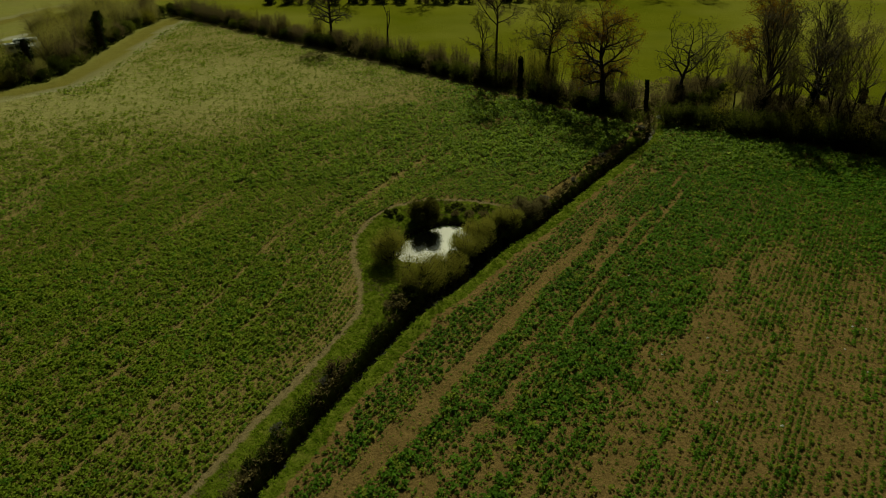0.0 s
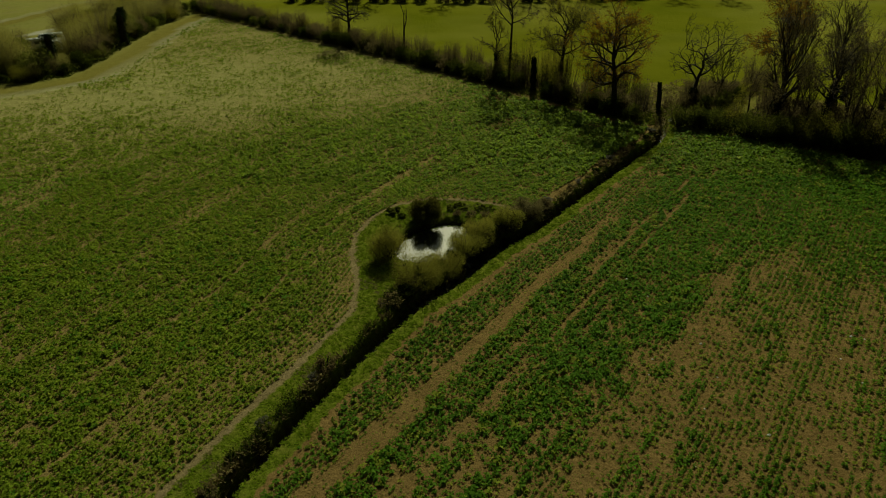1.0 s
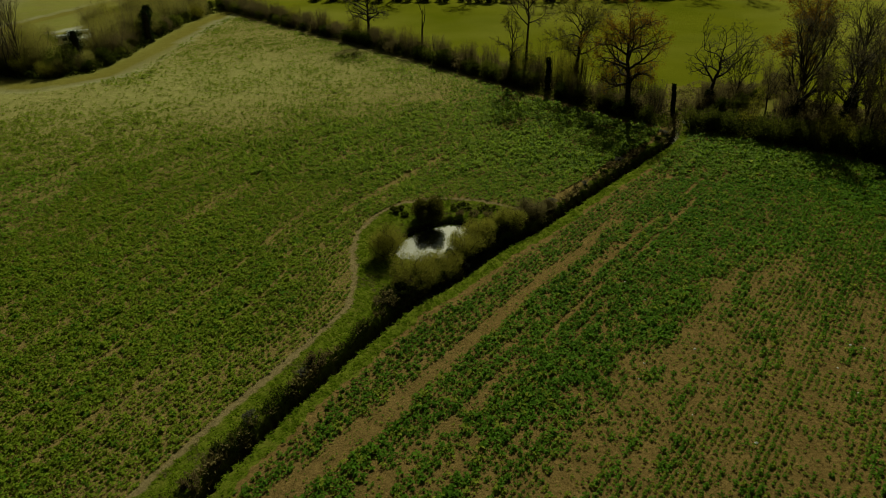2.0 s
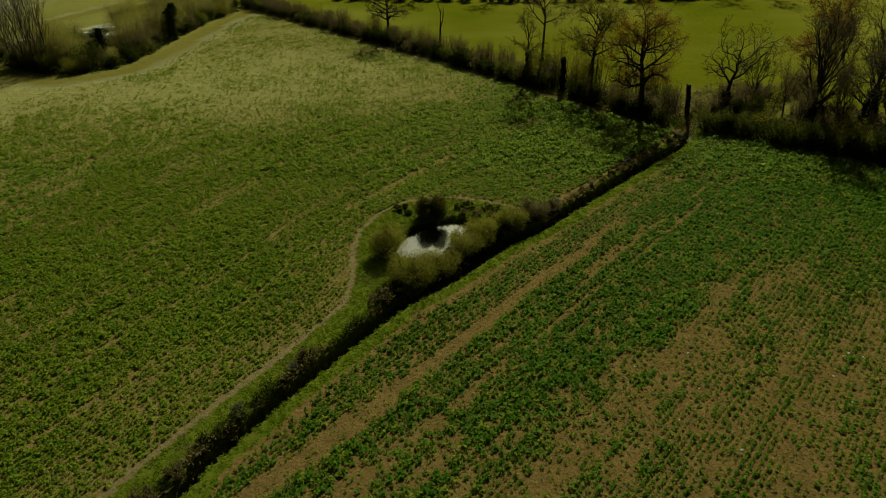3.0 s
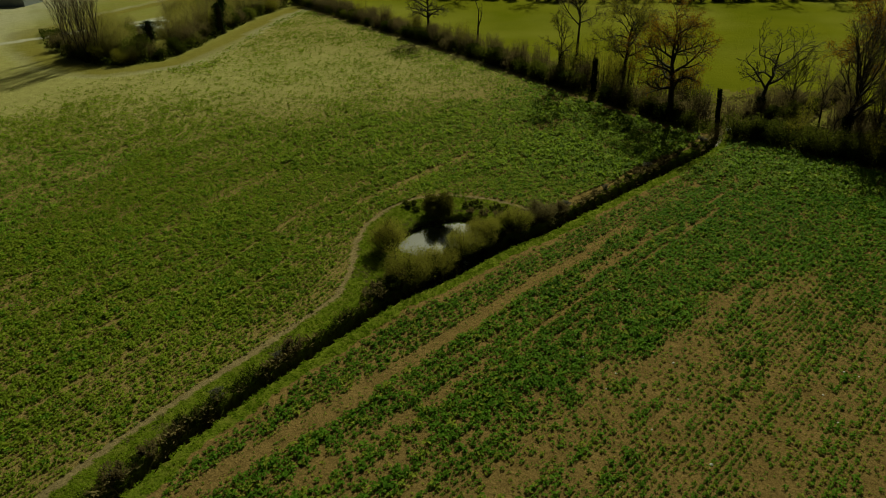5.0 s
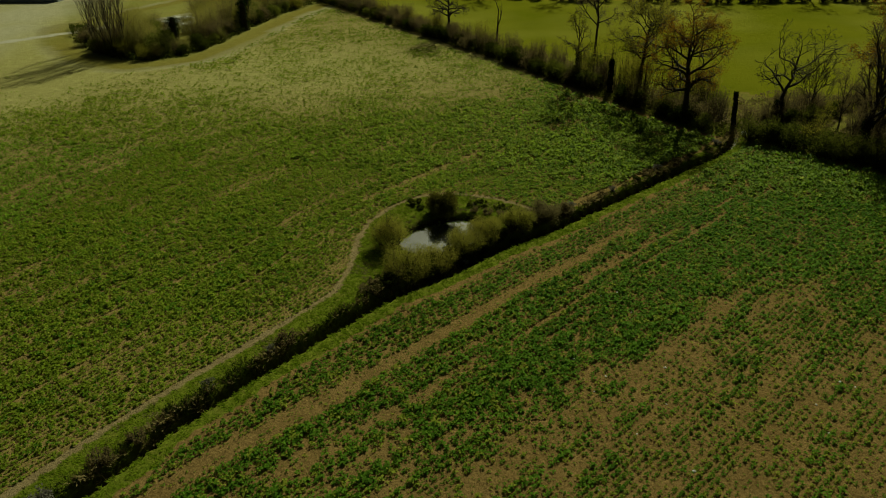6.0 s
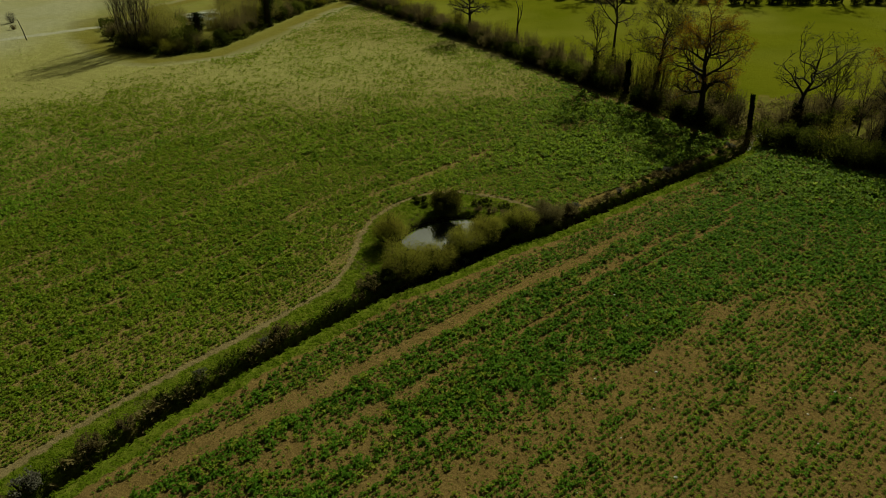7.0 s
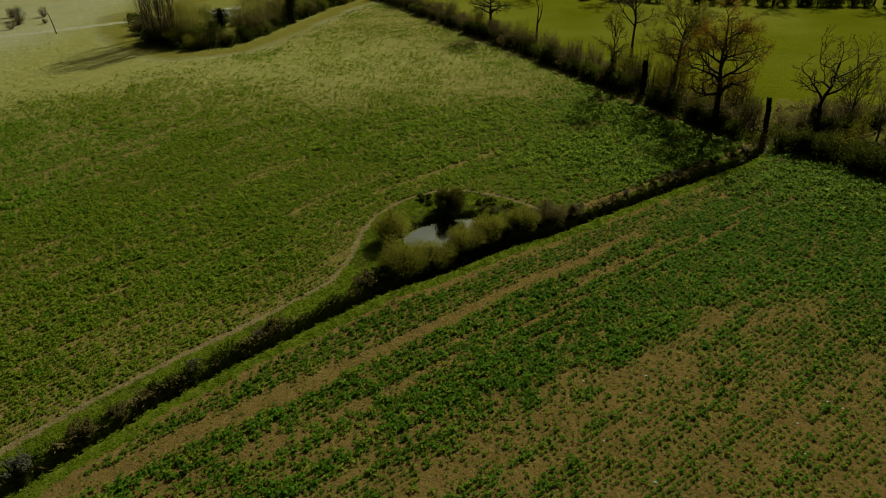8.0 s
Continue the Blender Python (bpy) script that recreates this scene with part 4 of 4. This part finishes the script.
place(make_tree("hedge_tree", "bare oak among the thicket", 15.0, 0.36, 212, GNARL, TAN, 2500, 0.12), 64.0, 99.0)
place(make_tree("hedge_tree", "leaning bare tree at the thicket's edge", 11.0, 0.3, 213, GNARL, None, 0, 0.2, (0.5, -0.2)), 62.0, 90.0)
place(make_tree("hedge_tree", "bare ivy-clad tree among the thicket", 15.0, 0.36, 214, OAK, TAN, 3500, 0.12, (0, 0), 0.6), 52.0, 97.0)

ASH = [(9, 0.6, 30, 0.06, 0.05), (5, 0.5, 32, 0.12, 0.07), (4, 0.5, 36, 0.16, 0.05), (4, 0.55, 38, 0.18, 0.03)]
thicket = Nursery([make_tree("thicket_tree", "slender bare tree with a haze of brown twigs", 13.0, 0.22, 221, ASH, TAN, 2600, 0.15, (0, 0), 0, 0.65, "thicket trees", 0.2),
                   make_tree("thicket_tree", "slender tree in thin yellowish leaf", 11.0, 0.2, 222, ASH, LIME, 2200, 0.15, (0, 0), 0.3, 0.65, "thicket trees", 0.2)])
for k, (x, y, size) in enumerate(((50.5, 106.0, 1.0), (55.0, 111.5, 1.1), (57.5, 100.5, 1.0), (61.0, 104.5, 1.1), (66.0, 107.0, 1.15), (69.0, 100.0, 1.0), (49.5, 95.5, 0.8), (56.5, 93.0, 0.85), (62.5, 112.0, 1.1), (72.0, 93.0, 1.0), (45.0, 105.5, 0.7), (67.0, 90.0, 0.9), (41.5, 101.0, 0.55), (44.5, 97.5, 0.6), (53.0, 90.5, 0.65), (59.0, 87.0, 0.7), (52.0, 104.0, 0.9))):
    thicket.put(0 if k % 4 else 1, x, y, k * 77, size)


def ivy_stump(name, label, x, y, height, radius, lean, seed, mat, shag=0.0):
    """A topless trunk thick with ivy."""
    rng = np.random.default_rng(seed)
    thing = tagged(new(name), label, "tree stump")
    pts = [np.array((lean * k / 7 * height + 0.05 * math.sin(k * 1.7), 0.03 * math.cos(k), height * k / 7 - 0.3)) for k in range(8)]
    rads = [radius * (1.25 - 0.45 * k / 7 + 0.06 * math.sin(k * 2.3)) for k in range(7)] + [radius * 0.55]
    v, q = tubes([(pts, rads)], 10)
    trunk = part("trunk", mesh_of("trunk", v, q, BARK, True), thing)
    n = 1500 if shag == 0 else 4200
    f = rng.uniform(0, 7, n)
    k = np.minimum(f.astype(int), 6)
    P = np.array(pts)
    c = P[k] + (P[k + 1] - P[k]) * (f - k)[:, None]
    a = rng.uniform(0, 2 * math.pi, n)
    swell = 1 + shag * np.sin(f * 1.9 + seed) * np.cos(a * 2 + f * 1.3)
    r = radius * rng.uniform(0.9 - 0.4 * shag, 1.35 + 0.5 * shag, n) * swell
    c = c + np.stack([np.cos(a) * r, np.sin(a) * r, rng.normal(size=n) * 0.1], axis=-1)
    v, q = leaf_quads(rng, c, 0.2)
    part("ivy", mesh_of("ivy", v, q, mat), trunk, "dark ivy leaves covering the trunk")
    return place(thing, x, y)


ivy_stump("ivy_stump", "dark topless trunk thick with ivy at the ditch's head", 31.1, 104.8, 5.4, 0.25, -0.06, 401, IVY)
ivy_stump("ivy_stump", "narrow ivy-covered stump in the hedge", 12.8, 119.5, 6.0, 0.26, 0.0, 402, IVY, 0.45)
place(make_bush("blossom_bush", "small thorn bush with white blossom at the ditch's head", 1.2, 0.9, 115, WHITEBLOOM, 500, 0.08, 5), 32.4, 101.2)

# hedge shrubs
hedge = Nursery([make_bush("hedge_shrub", "dark evergreen shrub in the field hedge", 3.4, 2.8, 301, HOLLY, 1600, 0.22, 16, wands=8, group="hedge shrubs"),
                 make_bush("hedge_shrub", "tan leafless shrub in the field hedge", 3.8, 3.4, 302, TAN, 2200, 0.14, 18, wands=20, group="hedge shrubs"),
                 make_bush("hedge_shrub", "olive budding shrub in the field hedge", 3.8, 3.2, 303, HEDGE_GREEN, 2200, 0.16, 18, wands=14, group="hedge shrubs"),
                 make_coppice("hedge_shrub", "thicket of thin upright tan stems in the hedge", 3.4, 4.6, 304, TAN, 44, 1300, 0.11, "hedge shrubs"),
                 make_coppice("hedge_shrub", "thicket of thin stems with yellowish buds", 3.4, 5.0, 305, LIME, 40, 1300, 0.12, "hedge shrubs"),
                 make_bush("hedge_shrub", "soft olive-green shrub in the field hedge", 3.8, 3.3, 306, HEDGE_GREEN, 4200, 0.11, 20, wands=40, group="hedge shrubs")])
for x, y, turn, size, roll in row_of(HEDGE, 2.0, 1.0, 2.0, 1):
    hedge.put(0 if roll < 0.34 else 1 if roll < 0.58 else 2 if roll < 0.74 else 3, x, y, turn, size * 0.9)
for x, y, turn, size, roll in row_of(HEDGE, 2.0, 2.8, 6.0, 2):
    hedge.put(3 if roll < 0.55 else 1 if roll < 0.8 else 4, x, y, turn, size)
for x, y, turn, size, roll in row_of(HEDGE_EAST[:-1], 1.4, 0.8, 3.0, 3):
    hedge.put(5 if roll < 0.72 else 0 if roll < 0.86 else 4, x, y, turn, size)
for x, y, turn, size, roll in row_of(HEDGE_EAST[:-1], 1.5, 4.0, 20.0, 4):
    hedge.put(3 if roll < 0.35 else 1 if roll < 0.55 else 0 if roll < 0.72 else 4 if roll < 0.88 else 2, x, y, turn, size)
for x, y, turn, size, roll in row_of([(32.5, 107.0), (44.0, 116.0), (56.0, 122.0)], 1.1, -3.0, 5.0, 8):
    hedge.put(3 if roll < 0.6 else 1, x, y, turn, size * 0.7)

for x, y, turn, size, roll in row_of([(3.0, 131.0), (13.0, 121.0), (23.0, 111.0), (29.0, 107.5)], 2.3, 2.0, 8.0, 21, 1.0, 1.6):
    hedge.put(4 if roll < 0.65 else 2, x, y, turn, size)

for x, y, turn, size, roll in row_of(HEDGE[4:9], 3.4, 1.0, 2.8, 31, 0.9, 1.35):
    hedge.put(0 if roll < 0.55 else 2, x, y, turn, size)

# low undergrowth beneath the hedges and the wood


def undergrowth(name, label, path, back0, back1, tall, per, leaf, mat, seed):
    rng = np.random.default_rng(seed)
    pts = np.array(path)
    out = []
    for p, q in zip(pts[:-1], pts[1:]):
        L = np.hypot(*(q - p))
        d = (q - p) / L
        n = int(L * (back1 - back0) * per)
        s, b = rng.uniform(0, L, n), rng.uniform(back0, back1, n)
        x, y = p[0] + d[0] * s - d[1] * b, p[1] + d[1] * s + d[0] * b
        top = tall * smooth01(fractal(x, y, 3.5, seed), 0.25, 0.75)
        out.append(np.stack([x, y, ground_height(x, y) + top * rng.uniform(0.05, 1, n) ** 0.7], axis=-1))
    v, q = leaf_quads(rng, np.concatenate(out), leaf)
    return tagged(new(name, mesh_of(name, v, q, mat)), label, "undergrowth", kind="stuff")


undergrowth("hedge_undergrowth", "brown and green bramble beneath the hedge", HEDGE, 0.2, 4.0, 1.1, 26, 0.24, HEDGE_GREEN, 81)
undergrowth("hedge_undergrowth", "dark bramble and ivy beneath the hedge", HEDGE_EAST[:-1], 0.0, 7.0, 2.6, 44, 0.28, HOLLY, 82)
undergrowth("thicket_undergrowth", "brown dead bramble and bracken in the thicket", HEDGE_EAST[:-1], 5.0, 24.0, 1.1, 14, 0.34, TAN, 83)
undergrowth("hedge_undergrowth", "brown dead stalks behind the hedge", HEDGE, 3.0, 9.0, 1.5, 12, 0.32, TAN, 84)
undergrowth("thicket_undergrowth", "brown dead bramble beyond the ditch's head", [(28.0, 106.0), (33.0, 113.0), (46.0, 123.0)], -7.0, 4.0, 1.2, 14, 0.3, TAN, 86)
undergrowth("wood_undergrowth", "dark bramble beneath the small wood", WOOD, 0.2, 6.0, 1.8, 16, 0.36, HOLLY, 85)

# the far hedge beyond the pasture
for x, y, turn, size, roll in row_of([(150.0, 232.0), (60.0, 221.0), (10.0, 216.0), (-60.0, 226.0)], 3.0, -2.0, 1.0, 9, 0.9, 1.5):
    hedge.put(0 if roll < 0.6 else 1 if roll < 0.8 else 2, x, y, turn, size)
far_tree = Nursery([make_tree("far_tree", "dark bare tree in the far hedge", 12.0, 0.35, 501, [(9, 0.6, 50, 0.08, 0.05), (4, 0.5, 45, 0.15, 0.05), (4, 0.5, 45, 0.2, 0.05), (3, 0.5, 42, 0.2, 0.0)], HOLLY, 1500, 0.3, group="far trees")])
for x, y in ((20, 219), (38, 221), (49, 220), (63, 224), (76, 223), (95, 226), (120, 230), (-6, 220), (-30, 224)):
    far_tree.put(0, x, y, x * 37 % 360, 0.9 + 0.3 * math.sin(x))

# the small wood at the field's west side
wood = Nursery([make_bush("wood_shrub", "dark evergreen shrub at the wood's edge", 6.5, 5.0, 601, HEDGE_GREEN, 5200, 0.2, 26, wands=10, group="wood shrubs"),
                make_bush("wood_shrub", "big yellowish-olive willow in the small wood", 7.5, 7.5, 602, OLIVE, 15000, 0.095, 34, wands=40, group="wood shrubs"),
                make_bush("wood_shrub", "tan leafless shrub in the small wood", 6.5, 6.0, 603, TAN, 13000, 0.09, 32, wands=40, group="wood shrubs"),
                make_bush("wood_shrub", "shrub in fresh yellow-green leaf in the wood", 7.0, 7.0, 604, LIME, 13000, 0.095, 32, wands=30, group="wood shrubs"),
                make_bush("wood_shrub", "near-black holly at the wood's edge", 5.5, 4.6, 605, HOLLY, 5200, 0.2, 24, wands=8, group="wood shrubs")])


def open_yard(x, y):
    """Whether a place in the wood lies clear of the caravans' yard."""
    d, _ = along([(-101.0, 167.0), (-87.0, 141.0)], np.array([x]), np.array([y]))
    return abs(float(d[0])) > 5.6


for x, y, turn, size, roll in row_of(WOOD[1:], 3.6, 1.5, 4.0, 11, 0.5, 0.85):
    wood.put(4 if roll < 0.26 else 0 if roll < 0.54 else 2 if roll < 0.7 else 1 if roll < 0.88 else 3, x, y, turn, size)
for back, seed in ((7.5, 12), (14.0, 13), (21.0, 14)):
    for x, y, turn, size, roll in row_of(WOOD[2:], 2.9, back - 2, back + 3, seed, 0.8, 1.3):
        if open_yard(x, y) and x > -128 + back:
            wood.put(1 if roll < 0.42 else 2 if roll < 0.68 else 3 if roll < 0.86 else 0, x, y, turn, size)
wisps = Nursery([make_coppice("wood_thicket", "tall thicket of thin tan stems in the wood", 5.0, 9.0, 631, TAN, 60, 5000, 0.09, "wood shrubs", 0.3),
                 make_coppice("wood_thicket", "tall thin stems with olive catkins in the wood", 5.0, 7.5, 632, OLIVE, 50, 5500, 0.09, "wood shrubs", 0.4)])
for back, seed in ((5.0, 16), (11.0, 17), (18.0, 18)):
    for x, y, turn, size, roll in row_of(WOOD[2:], 8.0, back - 2, back + 4, seed, 0.6, 1.0):
        if open_yard(x, y) and x > -126 + back:
            wisps.put(0 if roll < 0.3 else 1, x, y, turn, size)
poplars = Nursery([make_tree("poplar", "tall leafless poplar with upright branches", 20.0, 0.17, 611, POPLAR, TAN, 2600, 0.12, (0, 0), 0, 0.9, "poplars", 0.08, PALE_TWIG)])
for x, y, s in ((-105, 138.5, 0.8), (-103, 135, 0.95), (-101, 137.5, 1.0), (-100, 133, 0.9), (-98.5, 135.5, 1.1), (-97, 131.5, 1.0), (-96, 134.5, 1.05), (-94.5, 130.5, 0.9), (-93.5, 133.5, 1.0), (-91.5, 131.5, 0.85)):
    poplars.put(0, x, y, x * 53 % 360, s * 0.8)
for x, y, seed in ((-84, 138.5, 621), (-80.5, 163, 622), (-84, 171, 623)):
    ivy_stump("ivy_stump", "tall ivy-clad trunk in the small wood", x, y, 7.6, 0.75, 0.03, seed, IVY, 0.55)


def box_bm(bm, x0, x1, y0, y1, z0, z1, bevel=0.0):
    """A box, with its edges rounded off, added to a bmesh."""
    made = bmesh.ops.create_cube(bm, size=1.0)
    for v in made["verts"]:
        v.co = Vector(((x0 + x1) / 2 + v.co.x * (x1 - x0), (y0 + y1) / 2 + v.co.y * (y1 - y0), (z0 + z1) / 2 + v.co.z * (z1 - z0)))
    if bevel:
        edges = list({e for v in made["verts"] for e in v.link_edges})
        bmesh.ops.bevel(bm, geom=edges, offset=bevel, segments=2, affect='EDGES')


def bm_part(name, bm, mat, parent, label=""):
    me = bpy.data.meshes.new(name)
    bm.to_mesh(me)
    bm.free()
    me.materials.append(mat)
    return part(name, me, parent, label)


def make_caravan():
    """A white touring caravan: rounded body with a skirt, framed windows, door, roof hatch, wheels, drawbar and jockey wheel."""
    van = tagged(new("caravan"), "white caravan parked among the trees", "caravan")
    bm = bmesh.new()
    box_bm(bm, -2.6, 2.6, -1.1, 1.1, 0.45, 2.5, 0.24)
    body = bm_part("body", bm, WHITE, van)
    bm = bmesh.new()
    box_bm(bm, -2.45, 2.45, -1.06, 1.06, 0.28, 0.5, 0.03)
    bm_part("skirt", bm, SHED, van, "grey lower skirt")
    bm = bmesh.new()
    box_bm(bm, -0.4, 0.4, -0.35, 0.35, 2.48, 2.6, 0.05)
    bm_part("roof_hatch", bm, SHED, body)
    for x in (-1.5, 0.3, 1.7):
        for side in (-1, 1):
            bm = bmesh.new()
            box_bm(bm, x - 0.5, x + 0.5, side * 1.105 - 0.02, side * 1.105 + 0.02, 1.35, 1.95, 0.015)
            pane = bm_part("window", bm, GLASS, van, "dark window pane")
            bm = bmesh.new()
            for a, b, c, d in ((-0.56, 0.56, 1.29, 1.35), (-0.56, 0.56, 1.95, 2.01), (-0.56, -0.5, 1.35, 1.95), (0.5, 0.56, 1.35, 1.95)):
                box_bm(bm, x + a, x + b, side * 1.115 - 0.025, side * 1.115 + 0.025, c, d)
            bm_part("frame", bm, SHED, pane)
    bm = bmesh.new()
    box_bm(bm, -0.95, -0.35, 1.09, 1.13, 0.55, 2.2, 0.012)
    door = bm_part("door", bm, WHITE, van)
    bm = bmesh.new()
    box_bm(bm, -0.48, -0.4, 1.13, 1.17, 1.25, 1.4, 0.01)
    bm_part("handle", bm, METAL, door)
    for side in (-1, 1):
        bm = bmesh.new()
        bmesh.ops.create_cone(bm, cap_ends=True, segments=20, radius1=0.33, radius2=0.33, depth=0.2, matrix=pose(0, side * 1.0, 0.33, 90, 0, 0))
        wheel = bm_part("wheel", bm, RUBBER, van, "black tyre")
        bm = bmesh.new()
        bmesh.ops.create_cone(bm, cap_ends=True, segments=16, radius1=0.19, radius2=0.15, depth=0.05, matrix=pose(0, side * 1.115, 0.33, 90 * side, 0, 0))
        bm_part("rim", bm, METAL, wheel)
    bm = bmesh.new()
    box_bm(bm, 2.5, 3.7, -0.06, 0.06, 0.42, 0.52, 0.01)
    bar = bm_part("drawbar", bm, METAL, van)
    bm = bmesh.new()
    bmesh.ops.create_cone(bm, cap_ends=True, segments=12, radius1=0.1, radius2=0.1, depth=0.06, matrix=pose(3.45, 0.12, 0.1, 90, 0, 0))
    box_bm(bm, 3.42, 3.48, 0.08, 0.13, 0.1, 0.7)
    bm_part("jockey_wheel", bm, METAL, bar)
    return van


van = make_caravan()
place(van, -100.0, 159.5, 32)
again(van, -99.5, 165.5, 24)
again(van, -93.5, 158.0, 105)
again(van, -98.0, 200.0, 15)


def make_mast():
    """A thin post that leans."""
    mast = tagged(new("pole"), "thin leaning wooden pole in the pale meadow", "pole")
    v, q = tubes([([(0, 0, -0.4), (-0.28, 0, 2.4), (-0.75, 0, 4.9)], [0.13, 0.11, 0.08])], 10)
    part("post", mesh_of("post", v, q, BARK, True), mast)
    return mast


place(make_mast(), -131.5, 135.2, 30)


def make_barn():
    """A long grey shed with a shallow roof."""
    barn = tagged(new("shed"), "long grey metal shed beyond the meadow", "shed")
    bm = bmesh.new()
    box_bm(bm, -12, 12, -5, 5, -0.2, 3.2)
    bm_part("wall", bm, SHED, barn)
    bm = bmesh.new()
    vs = [bm.verts.new(p) for p in ((-12.4, -5.4, 3.1), (12.4, -5.4, 3.1), (12.4, 0, 4.6), (-12.4, 0, 4.6), (-12.4, 5.4, 3.1), (12.4, 5.4, 3.1))]
    bm.faces.new((vs[0], vs[1], vs[2], vs[3]))
    bm.faces.new((vs[3], vs[2], vs[5], vs[4]))
    bmesh.ops.solidify(bm, geom=bm.faces[:], thickness=-0.12)
    bm_part("roof", bm, SHED, barn)
    return barn


place(make_barn(), -183.0, 203.0, 8)

# bare shrubs and a boulder in the pale meadow by the gravel road
meadow = Nursery([make_bush("meadow_shrub", "grey leafless shrub in the pale meadow", 4.6, 3.6, 651, GREY, 2600, 0.11, 22, wands=60, group="meadow shrubs"),
                  make_bush("meadow_shrub", "brown leafless shrub in the pale meadow", 4.2, 2.8, 652, TAN, 2600, 0.11, 22, wands=60, group="meadow shrubs")])
for k, (x, y, size) in enumerate(((-149.0, 137.0, 0.6), (-152.5, 142.0, 0.9), (-158.0, 147.5, 1.1), (-164.0, 151.0, 1.0), (-156.0, 154.0, 0.8), (-147.0, 146.0, 0.5))):
    meadow.put(k % 2, x, y, k * 67, size)

# pale flints lying on the bare soil
rng = np.random.default_rng(91)
for k in range(26):
    if k < 3:
        x, y = ((13.8, 44.5), (22.1, 34.9), (18.6, 37.4))[k]
    else:
        x, y = rng.uniform(4, 34), rng.uniform(26, 62)
        if y > 1.25 * x + 36:
            continue
    bm = bmesh.new()
    bmesh.ops.create_icosphere(bm, subdivisions=2, radius=1.0)
    for v in bm.verts:
        v.co *= 1 + 0.35 * noise.noise(v.co * 1.3 + Vector((k * 7.1, 0, 0)))
        v.co = Vector((v.co.x * 1.3, v.co.y, v.co.z * 0.6))
    me = bpy.data.meshes.new("flint")
    bm.to_mesh(me)
    bm.free()
    me.materials.append(FLINT)
    stone = tagged(new("flint_stone", me), "pale flint lying on the bare soil", "stone", "field stones")
    place(stone, x, y, k * 40, 0.13 if k < 2 else float(rng.uniform(0.05, 0.10)))
